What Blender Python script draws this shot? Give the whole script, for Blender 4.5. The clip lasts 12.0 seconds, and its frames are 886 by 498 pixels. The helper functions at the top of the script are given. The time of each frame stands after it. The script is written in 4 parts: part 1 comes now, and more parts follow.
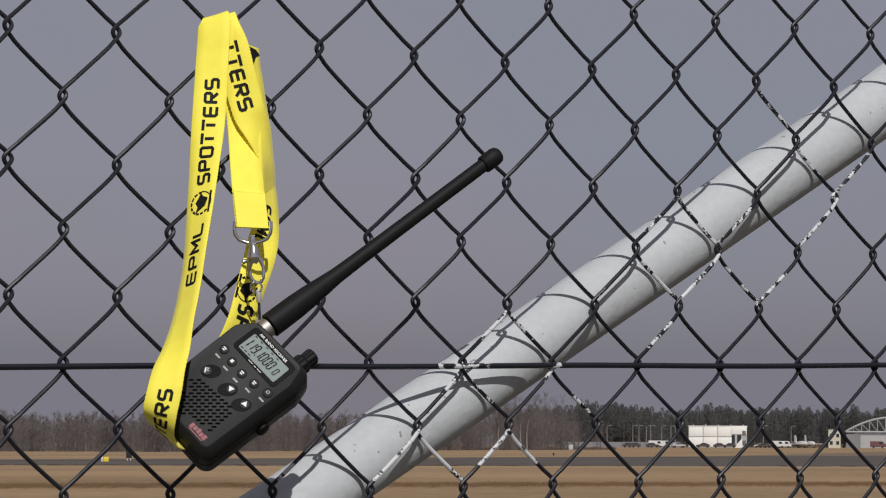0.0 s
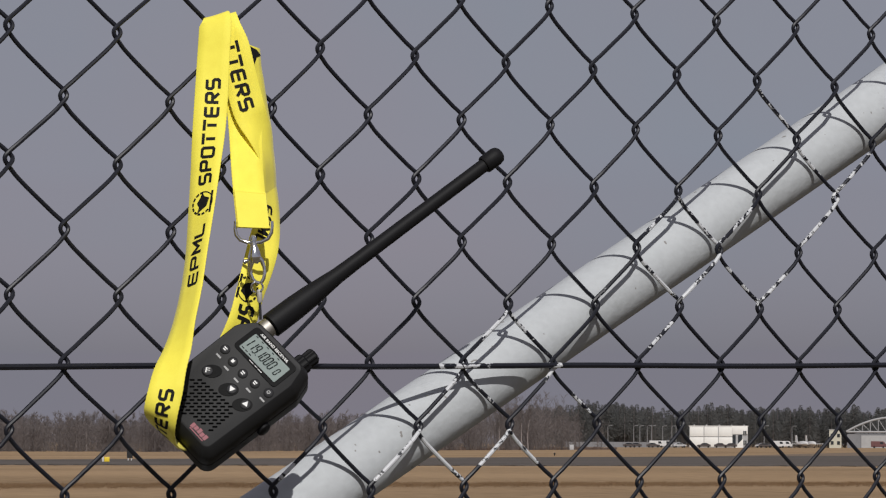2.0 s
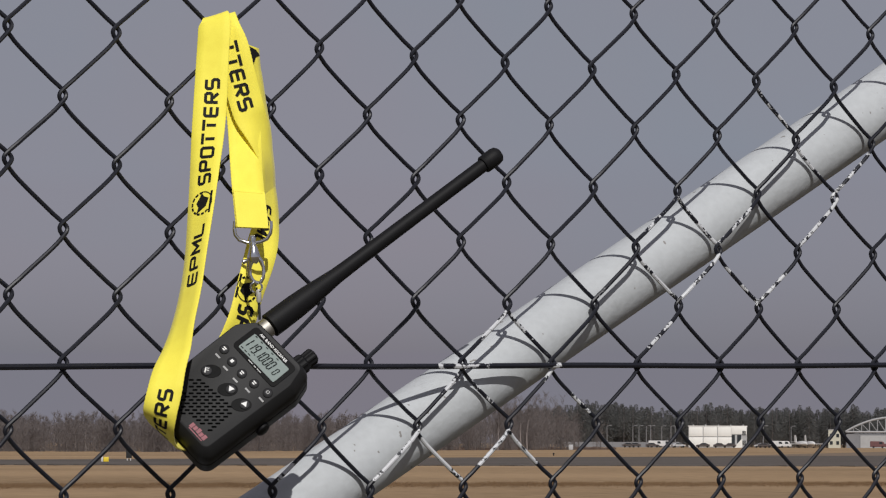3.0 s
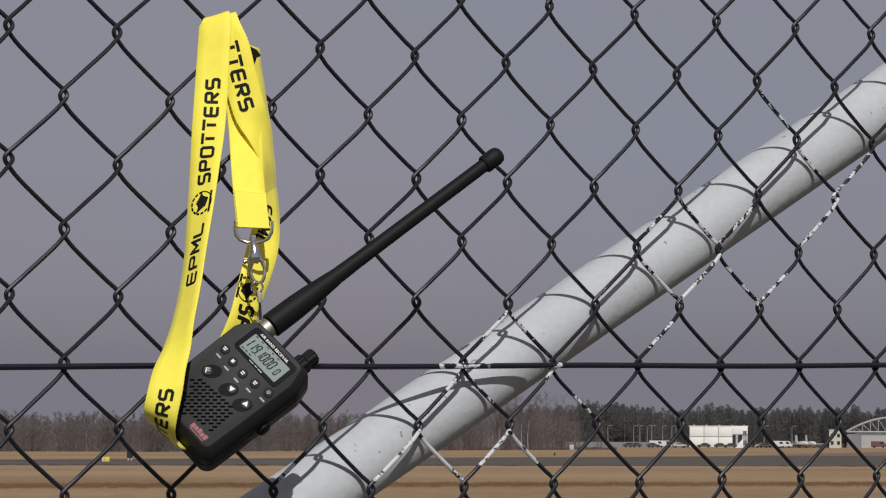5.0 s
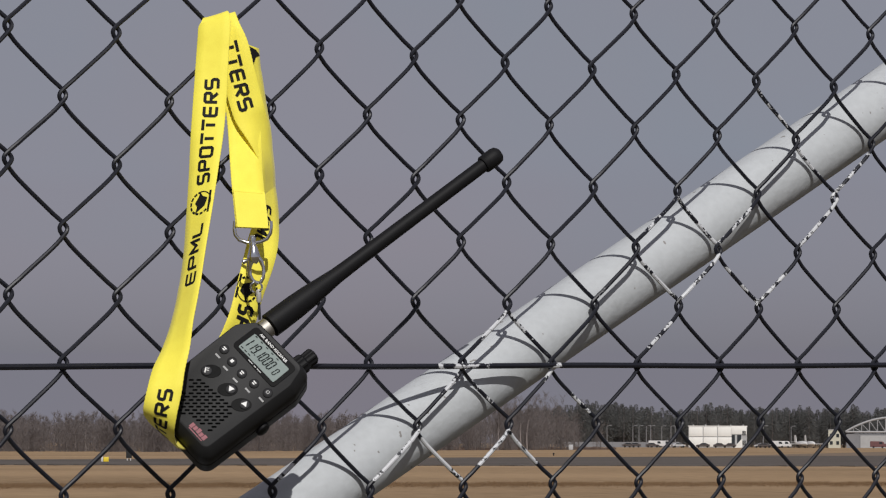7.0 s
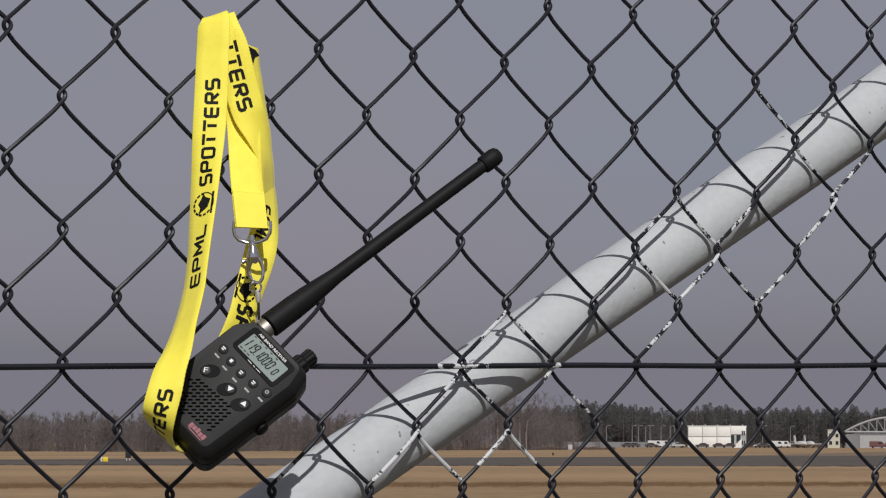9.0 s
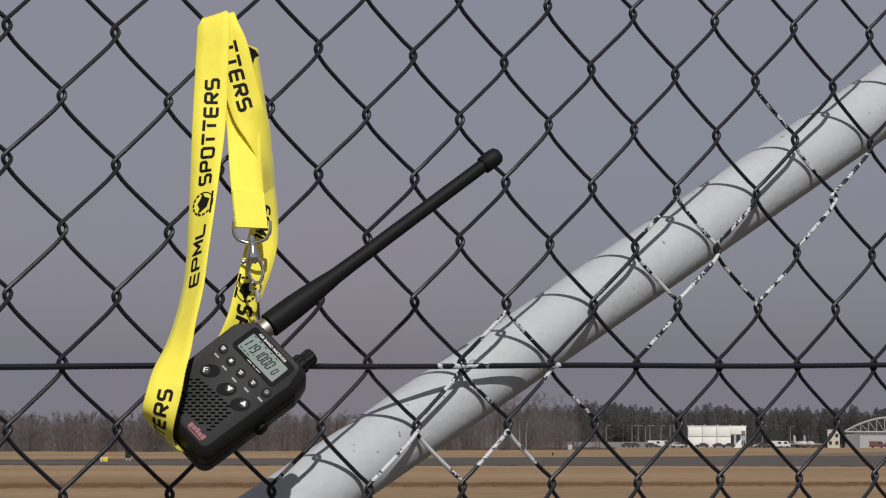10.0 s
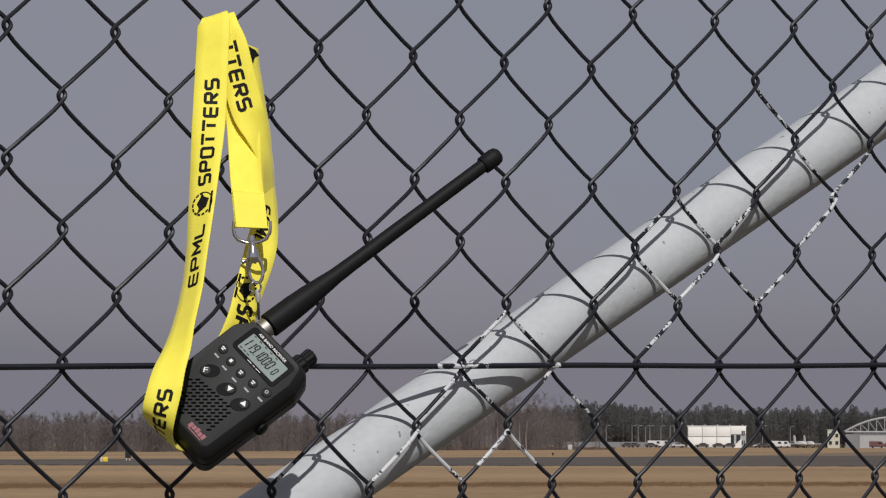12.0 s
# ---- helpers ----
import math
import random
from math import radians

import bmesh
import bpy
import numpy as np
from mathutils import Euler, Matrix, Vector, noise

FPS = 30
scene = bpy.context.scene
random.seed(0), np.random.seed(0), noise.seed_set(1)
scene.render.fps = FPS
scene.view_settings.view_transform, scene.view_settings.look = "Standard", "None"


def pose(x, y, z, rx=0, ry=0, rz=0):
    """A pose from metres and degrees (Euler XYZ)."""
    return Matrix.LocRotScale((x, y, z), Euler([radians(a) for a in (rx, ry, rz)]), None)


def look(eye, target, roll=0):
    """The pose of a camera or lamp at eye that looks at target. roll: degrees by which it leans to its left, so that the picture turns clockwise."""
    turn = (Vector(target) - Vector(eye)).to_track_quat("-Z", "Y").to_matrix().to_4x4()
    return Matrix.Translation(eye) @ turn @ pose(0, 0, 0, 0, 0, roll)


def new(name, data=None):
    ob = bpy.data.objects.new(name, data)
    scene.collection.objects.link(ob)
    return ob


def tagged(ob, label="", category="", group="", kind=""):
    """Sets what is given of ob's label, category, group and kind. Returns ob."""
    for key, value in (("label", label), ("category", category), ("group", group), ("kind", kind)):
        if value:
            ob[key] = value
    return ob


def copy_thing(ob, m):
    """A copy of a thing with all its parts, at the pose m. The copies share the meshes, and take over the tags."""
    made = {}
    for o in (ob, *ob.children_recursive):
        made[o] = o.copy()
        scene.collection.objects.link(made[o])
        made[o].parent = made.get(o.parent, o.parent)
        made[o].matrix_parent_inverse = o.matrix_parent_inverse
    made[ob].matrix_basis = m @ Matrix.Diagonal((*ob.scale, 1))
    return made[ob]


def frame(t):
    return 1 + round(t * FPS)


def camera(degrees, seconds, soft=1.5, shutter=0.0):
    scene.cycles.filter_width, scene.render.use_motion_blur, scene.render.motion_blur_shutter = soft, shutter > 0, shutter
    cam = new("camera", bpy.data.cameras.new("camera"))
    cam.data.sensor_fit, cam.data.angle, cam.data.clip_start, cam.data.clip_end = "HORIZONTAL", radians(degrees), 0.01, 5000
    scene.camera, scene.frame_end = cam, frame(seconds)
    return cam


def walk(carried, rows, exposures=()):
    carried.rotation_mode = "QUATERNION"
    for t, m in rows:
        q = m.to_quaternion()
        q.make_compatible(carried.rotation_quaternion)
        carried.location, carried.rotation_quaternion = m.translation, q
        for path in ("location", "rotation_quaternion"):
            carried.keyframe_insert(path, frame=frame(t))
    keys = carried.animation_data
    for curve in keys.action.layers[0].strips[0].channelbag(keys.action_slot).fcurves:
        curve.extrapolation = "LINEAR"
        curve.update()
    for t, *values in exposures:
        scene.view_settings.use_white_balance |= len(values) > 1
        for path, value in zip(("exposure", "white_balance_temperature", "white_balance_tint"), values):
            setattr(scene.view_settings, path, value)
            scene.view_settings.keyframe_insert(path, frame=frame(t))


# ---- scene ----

# ---------- camera ----------
cam = camera(14.414, 12.0, soft=1.2)
EYE = Vector((-1.2239, -1.8699, 1.45))
YAW, PITCH, ROLL = 39.374, 3.157, 0.165


def view(turn):
    """The camera's pose, turned to its left by so many degrees."""
    return Matrix.Translation(EYE) @ pose(0, 0, 0, 0, 0, turn - YAW) @ pose(0, 0, 0, 90 + PITCH) @ pose(0, 0, 0, 0, 0, ROLL)


STEP = 0.00924
walk(cam, [(t, view(n * STEP)) for t, n in (
    (0, 0.0), (0.5, 1.5), (1.0, 0.3), (1.5, 1.3), (2.0, 1.5), (2.5, -1.5), (3.0, 0.0), (4.0, 0.8), (5.0, 1.5), (5.5, 0.0),
    (6.0, 0.0), (6.5, 0.0), (7.0, 0.0), (8.0, -0.6), (9.0, -1.2), (9.5, -1.5), (10.0, -1.5), (10.5, -1.5), (11.0, -1.5),
    (11.5, -1.4), (12.0, -1.5))])

# ---------- light ----------
RAYS = Vector((0.585, 1.0, -1.01)).normalized()
sun_data = bpy.data.lights.new("sun", "SUN")
sun_data.energy, sun_data.angle, sun_data.color = 3.08, radians(0.53), (1.0, 0.975, 0.945)
sun = new("sun", sun_data)
sun.matrix_world = look(RAYS * -30, (0, 0, 0))

world = bpy.data.worlds.new("sky")
scene.world = world
world.use_nodes = True
wn = world.node_tree
sky = wn.nodes.new("ShaderNodeTexSky")
sky.sky_type, sky.sun_disc = "NISHITA", False
sky.sun_elevation, sky.sun_rotation = radians(41.1), radians(210.3)
sky.air_density, sky.dust_density, sky.ozone_density = 1.0, 1.3, 1.5
hue = wn.nodes.new("ShaderNodeHueSaturation")
hue.inputs["Saturation"].default_value = 0.14
wn.links.new(sky.outputs[0], hue.inputs["Color"])
tint = wn.nodes.new("ShaderNodeMix")
tint.data_type, tint.blend_type = "RGBA", "MULTIPLY"
tint.inputs["Factor"].default_value = 1.0
tint.inputs["B"].default_value = (0.985, 0.957, 1.13, 1)
wn.links.new(hue.outputs[0], tint.inputs["A"])
veil = wn.nodes.new("ShaderNodeMix")
veil.data_type, veil.blend_type = "RGBA", "DARKEN"
veil.inputs["Factor"].default_value = 1.0
veil.inputs["B"].default_value = (5.92, 6.17, 7.30, 1)
wn.links.new(tint.outputs["Result"], veil.inputs["A"])
haze = wn.nodes.new("ShaderNodeMix")
haze.data_type, haze.blend_type = "RGBA", "LIGHTEN"
haze.inputs["Factor"].default_value = 1.0
haze.inputs["B"].default_value = (4.76, 4.62, 5.48, 1)
wn.links.new(veil.outputs["Result"], haze.inputs["A"])
# thin uneven cloud, a little bluer where it breaks
drift, cloud, breaks, broken = (wn.nodes.new(k) for k in ("ShaderNodeTexCoord", "ShaderNodeTexNoise", "ShaderNodeMapRange", "ShaderNodeMix"))
cloud.inputs["Scale"].default_value, cloud.inputs["Detail"].default_value, cloud.inputs["Roughness"].default_value = 7.0, 4, 0.5
wn.links.new(drift.outputs["Generated"], cloud.inputs[0])
breaks.inputs["From Min"].default_value, breaks.inputs["From Max"].default_value = 0.36, 0.64
wn.links.new(cloud.outputs[0], breaks.inputs[0])
broken.data_type = "RGBA"
broken.inputs["A"].default_value, broken.inputs["B"].default_value = (0.962, 1.006, 1.02, 1), (1.03, 0.985, 0.99, 1)
wn.links.new(breaks.outputs[0], broken.inputs["Factor"])
thin = wn.nodes.new("ShaderNodeMix")
thin.data_type, thin.blend_type = "RGBA", "MULTIPLY"
thin.inputs["Factor"].default_value = 1.0
wn.links.new(haze.outputs["Result"], thin.inputs["A"])
wn.links.new(broken.outputs["Result"], thin.inputs["B"])
wn.links.new(thin.outputs["Result"], wn.nodes["Background"].inputs[0])
wn.nodes["Background"].inputs[1].default_value = 0.0416
scene.view_settings.exposure = 0.0


# ---------- materials ----------
def material(name, colour, rough=0.6, metal=0.0, vary=0.25, scale=20.0, fine=8.0, bump=0.15, depth=0.001, tint=None, aniso=None, spec=0.5):
    """A surface with broad stains, fine grain and relief; scale in cycles a metre."""
    m = bpy.data.materials.new(name)
    m.use_nodes = True
    t = m.node_tree
    b = t.nodes["Principled BSDF"]
    co = t.nodes.new("ShaderNodeTexCoord")
    mp = t.nodes.new("ShaderNodeMapping")
    if aniso:
        mp.inputs["Scale"].default_value = aniso
    t.links.new(co.outputs["Object"], mp.inputs[0])
    big, small = t.nodes.new("ShaderNodeTexNoise"), t.nodes.new("ShaderNodeTexNoise")
    big.inputs["Scale"].default_value, big.inputs["Detail"].default_value = scale, 4
    small.inputs["Scale"].default_value, small.inputs["Detail"].default_value = scale * fine, 3
    t.links.new(mp.outputs[0], big.inputs[0])
    t.links.new(mp.outputs[0], small.inputs[0])
    mix = t.nodes.new("ShaderNodeMix")
    mix.data_type = "RGBA"
    dark = [c * (1 - vary) for c in colour]
    light = [min(1, c * (1 + vary)) for c in (tint or colour)]
    mix.inputs["A"].default_value, mix.inputs["B"].default_value = (*dark, 1), (*light, 1)
    add = t.nodes.new("ShaderNodeMath")
    add.operation = "MULTIPLY_ADD"
    add.inputs[1].default_value = 0.5
    half = t.nodes.new("ShaderNodeMath")
    half.operation = "MULTIPLY"
    half.inputs[1].default_value = 0.5
    t.links.new(small.outputs[0], half.inputs[0])
    t.links.new(big.outputs[0], add.inputs[0])
    t.links.new(half.outputs[0], add.inputs[2])
    spread = t.nodes.new("ShaderNodeMapRange")
    spread.inputs["From Min"].default_value, spread.inputs["From Max"].default_value = 0.3, 0.7
    t.links.new(add.outputs[0], spread.inputs[0])
    t.links.new(spread.outputs[0], mix.inputs["Factor"])
    t.links.new(mix.outputs["Result"], b.inputs["Base Color"])
    b.inputs["Roughness"].default_value, b.inputs["Metallic"].default_value = rough, metal
    b.inputs["Specular IOR Level"].default_value = spec
    bm_ = t.nodes.new("ShaderNodeBump")
    bm_.inputs["Strength"].default_value, bm_.inputs["Distance"].default_value = bump, depth
    t.links.new(add.outputs[0], bm_.inputs["Height"])
    t.links.new(bm_.outputs[0], b.inputs["Normal"])
    return m


PIPE_A, PIPE_B = Vector((0.3367, 0.0312, 1.4773)), Vector((0.7866, 0.0312, 1.7199))
PIPE_DIR = (PIPE_B - PIPE_A).normalized()


def foliage(name, colour, tint):
    """Thin matt twigs or needles that let part of the light through."""
    m = material(name, colour, rough=0.95, vary=0.12, scale=0.13, fine=20, bump=0.0, tint=tint, spec=0.0)
    t = m.node_tree
    b = t.nodes["Principled BSDF"]
    thin, mix = t.nodes.new("ShaderNodeBsdfTranslucent"), t.nodes.new("ShaderNodeMixShader")
    t.links.new(b.inputs["Base Color"].links[0].from_socket, thin.inputs["Color"])
    mix.inputs[0].default_value = 0.5
    t.links.new(b.outputs[0], mix.inputs[1])
    t.links.new(thin.outputs[0], mix.inputs[2])
    t.links.new(mix.outputs[0], t.nodes["Material Output"].inputs["Surface"])
    return m


def chipped(m, scale, level, colour):
    """Small chips and specks through the paint."""
    t = m.node_tree
    b = t.nodes["Principled BSDF"]
    co, spot, cut, mix = (t.nodes.new(k) for k in ("ShaderNodeTexCoord", "ShaderNodeTexNoise", "ShaderNodeMapRange", "ShaderNodeMix"))
    spot.inputs["Scale"].default_value, spot.inputs["Detail"].default_value = scale, 1
    cut.inputs["From Min"].default_value, cut.inputs["From Max"].default_value = level, level + 0.02
    mix.data_type = "RGBA"
    t.links.new(co.outputs["Object"], spot.inputs[0])
    t.links.new(spot.outputs[0], cut.inputs[0])
    t.links.new(b.inputs["Base Color"].links[0].from_socket, mix.inputs["A"])
    mix.inputs["B"].default_value = (*colour, 1)
    t.links.new(cut.outputs[0], mix.inputs["Factor"])
    t.links.new(mix.outputs["Result"], b.inputs["Base Color"])
    return m


def dim_near_ground(m, colour, near, far):
    """Unseen ground by the fence darkened to cut bounced light; dry field further out."""
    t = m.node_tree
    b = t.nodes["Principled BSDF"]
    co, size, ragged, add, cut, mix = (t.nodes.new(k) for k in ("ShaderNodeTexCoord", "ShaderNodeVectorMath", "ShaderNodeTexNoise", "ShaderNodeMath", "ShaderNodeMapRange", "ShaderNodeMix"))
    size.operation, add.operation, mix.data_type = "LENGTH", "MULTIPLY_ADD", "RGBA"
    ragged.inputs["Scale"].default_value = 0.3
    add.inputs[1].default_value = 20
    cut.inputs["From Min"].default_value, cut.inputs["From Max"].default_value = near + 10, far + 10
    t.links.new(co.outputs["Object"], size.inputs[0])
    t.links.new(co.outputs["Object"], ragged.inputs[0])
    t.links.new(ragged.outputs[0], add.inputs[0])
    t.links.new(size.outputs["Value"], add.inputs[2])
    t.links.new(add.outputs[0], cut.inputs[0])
    mottle, patch = t.nodes.new("ShaderNodeTexNoise"), t.nodes.new("ShaderNodeMix")
    mottle.inputs["Scale"].default_value, mottle.inputs["Detail"].default_value, mottle.inputs["Roughness"].default_value = 1.6, 8, 0.7
    t.links.new(co.outputs["Object"], mottle.inputs[0])
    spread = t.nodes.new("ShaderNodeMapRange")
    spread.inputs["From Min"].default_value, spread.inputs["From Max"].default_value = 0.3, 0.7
    t.links.new(mottle.outputs[0], spread.inputs[0])
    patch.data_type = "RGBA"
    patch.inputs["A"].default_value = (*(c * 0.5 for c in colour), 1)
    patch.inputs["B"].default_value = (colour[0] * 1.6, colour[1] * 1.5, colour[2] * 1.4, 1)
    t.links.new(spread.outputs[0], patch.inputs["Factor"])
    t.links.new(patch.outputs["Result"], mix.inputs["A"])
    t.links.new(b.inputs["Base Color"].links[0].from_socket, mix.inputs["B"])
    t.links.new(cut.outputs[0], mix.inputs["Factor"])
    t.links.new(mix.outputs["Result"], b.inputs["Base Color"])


def wire_material(name, colour):
    """Dark plastic coating; where the mesh carries the attribute "splash", flecks of white paint cover it."""
    m = material(name, colour, rough=0.46, vary=0.3, scale=60, fine=6, bump=0.10, depth=0.0004, spec=0.40)
    t = m.node_tree
    b = t.nodes["Principled BSDF"]
    co, patch, fleck, level = (t.nodes.new(k) for k in ("ShaderNodeTexCoord", "ShaderNodeTexNoise", "ShaderNodeTexNoise", "ShaderNodeAttribute"))
    level.attribute_name = "splash"
    patch.inputs["Scale"].default_value, fleck.inputs["Scale"].default_value = 90, 430
    patch.inputs["Detail"].default_value = 1
    t.links.new(co.outputs["Object"], patch.inputs[0])
    t.links.new(co.outputs["Object"], fleck.inputs[0])
    s1, s2, cut, mix = (t.nodes.new(k) for k in ("ShaderNodeMath", "ShaderNodeMath", "ShaderNodeMapRange", "ShaderNodeMix"))
    s1.operation, s2.operation = "MULTIPLY_ADD", "ADD"
    s1.inputs[1].default_value = 0.72
    t.links.new(fleck.outputs[0], s1.inputs[0])
    t.links.new(patch.outputs[0], s1.inputs[2])
    t.links.new(s1.outputs[0], s2.inputs[0])
    t.links.new(level.outputs["Fac"], s2.inputs[1])
    cut.inputs["From Min"].default_value, cut.inputs["From Max"].default_value = 1.31, 1.36
    t.links.new(s2.outputs[0], cut.inputs[0])
    mix.data_type = "RGBA"
    t.links.new(b.inputs["Base Color"].links[0].from_socket, mix.inputs["A"])
    mix.inputs["B"].default_value = (0.60, 0.61, 0.63, 1)
    t.links.new(cut.outputs[0], mix.inputs["Factor"])
    t.links.new(mix.outputs["Result"], b.inputs["Base Color"])
    return m


WIRE = wire_material("coated_wire", (0.0098, 0.0108, 0.0170))
PIPE = material("white_pipe_paint", (0.478, 0.498, 0.512), rough=0.6, vary=0.08, scale=16, fine=10, bump=0.6, depth=0.0016, spec=0.3)
chipped(PIPE, 170, 0.757, (0.25, 0.24, 0.23))
GRASS = material("dry_grass", (0.272, 0.186, 0.108), rough=0.95, vary=0.30, scale=0.035, fine=40, bump=0.6, depth=0.05, tint=(0.342, 0.238, 0.142), spec=0.05)
# added dark ground, out of view, so less light bounces onto the pipe
dim_near_ground(GRASS, (0.110, 0.098, 0.070), 30, 65)
ASPHALT = material("runway_asphalt", (0.116, 0.102, 0.092), rough=0.95, vary=0.25, scale=0.05, fine=30, bump=0.2, depth=0.01, spec=0.05)
SHOULDER = material("worn_shoulder", (0.205, 0.158, 0.118), rough=0.95, vary=0.22, scale=0.05, fine=30, bump=0.2, depth=0.01, spec=0.05)


# ---------- mesh helpers ----------
def smooth(me, angle=40):
    for p in me.polygons:
        p.use_smooth = True
    me.set_sharp_from_angle(angle=radians(angle))


def part(name, bm, mat, parent=None, label="", at=None, angle=40):
    me = bpy.data.meshes.new(name)
    bm.to_mesh(me)
    bm.free()
    me.materials.append(mat)
    smooth(me, angle)
    ob = new(name, me)
    if parent:
        ob.parent = parent
    if at is not None:
        ob.matrix_basis = at
    return tagged(ob, label)


def tube(bm, pts, radius, sides=8, caps=True):
    """A round bar through the points; radius is one number or one for each point."""
    pts = [Vector(p) for p in pts]
    rad = radius if isinstance(radius, (list, tuple)) else [radius] * len(pts)
    rings, ref = [], None
    for k, p in enumerate(pts):
        d = (pts[min(k + 1, len(pts) - 1)] - pts[max(k - 1, 0)]).normalized()
        if ref is None:
            ref = d.orthogonal()
        ref = (ref - d * ref.dot(d)).normalized()
        side = d.cross(ref)
        rings.append([bm.verts.new(p + (ref * math.cos(a) + side * math.sin(a)) * rad[k])
                      for a in (2 * math.pi * s / sides for s in range(sides))])
    for a, b in zip(rings, rings[1:]):
        for s in range(sides):
            bm.faces.new((a[s], a[(s + 1) % sides], b[(s + 1) % sides], b[s]))
    if caps:
        bm.faces.new(rings[0][::-1])
        bm.faces.new(rings[-1])
    return bm


def box(bm, size, centre=(0, 0, 0), bevel=0.0):
    made = bmesh.ops.create_cube(bm, size=1, matrix=Matrix.Translation(centre) @ Matrix.Diagonal((*size, 1)))
    if bevel:
        edges = list({e for v in made["verts"] for e in v.link_edges})
        bmesh.ops.bevel(bm, geom=edges, offset=bevel, segments=2, profile=0.5, affect="EDGES")
    return bm


def empty(name, at, label="", category="", group="", kind=""):
    ob = new(name)
    ob.empty_display_size = 0.02
    ob.matrix_basis = at
    return tagged(ob, label, category, group, kind)


# ---------- ground and runway ----------
def out(distance, bearing, z=0.0):
    """A place so far from the tripod, in metres, by compass bearing from +y towards +x."""
    return Vector((EYE.x + distance * math.sin(radians(bearing)), EYE.y + distance * math.cos(radians(bearing)), z))


def build_ground():
    bm = bmesh.new()
    rings = []
    for r in (2, 6, 20, 60, 200, 700, 2000, 4500):
        rings.append([bm.verts.new((r * math.cos(a), r * math.sin(a), 0)) for a in (2 * math.pi * k / 48 for k in range(48))])
    bm.faces.new(rings[0])
    for a, b in zip(rings, rings[1:]):
        for k in range(48):
            bm.faces.new((a[k], b[k], b[(k + 1) % 48], a[(k + 1) % 48]))
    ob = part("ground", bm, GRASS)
    tagged(ob, "dry straw-brown airfield grass, flat and open", "ground", kind="structure")
    # the runway and, beyond it, a paler shoulder that widens as it goes; grass creeps over their edges
    near, far = (out(212, 32.19), out(221.6, 45.96)), (out(268, 32.19), out(400, 45.96))

    def strip(name, a, b, start, z, mat, seed, label):
        bm = bmesh.new()
        rows, n = [], 320
        for k in range(n + 1):
            f = start + 3.0 * k / n
            p, q = a[0].lerp(a[1], f), b[0].lerp(b[1], f)
            way = (q - p).normalized()
            p = p + way * (2.2 * noise.noise(Vector((f * 40, seed, 0))) + 1.6 * noise.noise(Vector((f * 150, seed, 3))))
            q = q + way * (3.0 * noise.noise(Vector((f * 40, seed, 7))) + 2.0 * noise.noise(Vector((f * 150, seed, 9))))
            rows.append([bm.verts.new(v + Vector((0, 0, h))) for v, h in ((p, 0.0), (p, z), (q, z), (q, 0.0))])
        for u, v in zip(rows, rows[1:]):
            for i in range(3):
                bm.faces.new((u[i], v[i], v[i + 1], u[i + 1]))
        bmesh.ops.recalc_face_normals(bm, faces=bm.faces)
        tagged(part(name, bm, mat), label, "runway", kind="structure")
    strip("shoulder", (out(329, 42.7), far[1]), (out(331, 42.7), out(540, 45.96)), 0.0, 0.03, SHOULDER, 2.0, "grey-brown worn concrete shoulder along the runway")
    strip("runway", near, far, -0.8, 0.05, ASPHALT, 5.0, "dark grey asphalt runway across the dry grass")


build_ground()

# ---------- chain-link fence ----------
PITCH_Z, PITCH_X = 0.0849, 0.08224
SLOPE = radians(0.808)
Z0 = 1.4999
WIRE_R = 0.00147


def lattice(i, j, y=0.0):
    """The place of a knot: i diamonds along the fence, j half diamonds up from the tension wire."""
    a, b = i * PITCH_X - 0.0004, j * PITCH_Z / 2 + 0.0003
    return Vector((a * math.cos(SLOPE) - b * math.sin(SLOPE), y, a * math.sin(SLOPE) + b * math.cos(SLOPE) + Z0))


def bend(f):
    """Spaces the steps along half a diamond closer where the wire turns."""
    return f - math.sin(2 * math.pi * f) * 0.08


def zigzag(c, j0, j1, rnd, flip, n):
    """One bent wire of the mesh: it swings a quarter diamond to both sides, sags a little and hooks its neighbours at every turn."""
    pts = []
    jitter = {j: (rnd.uniform(-0.007, 0.007), rnd.uniform(-0.016, 0.016)) for j in range(j0, j1 + 1)}
    over = 0.0026 / PITCH_X
    for j in range(j0, j1):
        sign = -1 if (j + flip) % 2 == 0 else 1
        for k in range(n if j < j1 - 1 else n + 1):
            f = bend(k / n)
            swing = 0.25 + over
            g = 1 - 2 * f
            e = 0.15
            line = g if abs(g) < 1 - e else math.copysign(1 - e / 2 - (1 - abs(g)) ** 2 / (2 * e), g)
            s = sign * swing * (0.86 * line / (1 - e / 2) + 0.14 * math.sin(g * math.pi / 2))
            w = f * f * (3 - 2 * f)
            di = jitter[j][0] * (1 - w) + jitter[j + 1][0] * w
            dj = jitter[j][1] * (1 - w) + jitter[j + 1][1] * w
            lean = max(-1, min(1, math.tan(1.25 * math.sin(math.pi * f)) * 0.9)) * 0.0021
            pts.append(lattice(c + s + di, j + f + dj - (0.10 if sign > 0 else 0.03) * f * (1 - f), sign * lean))
    return pts


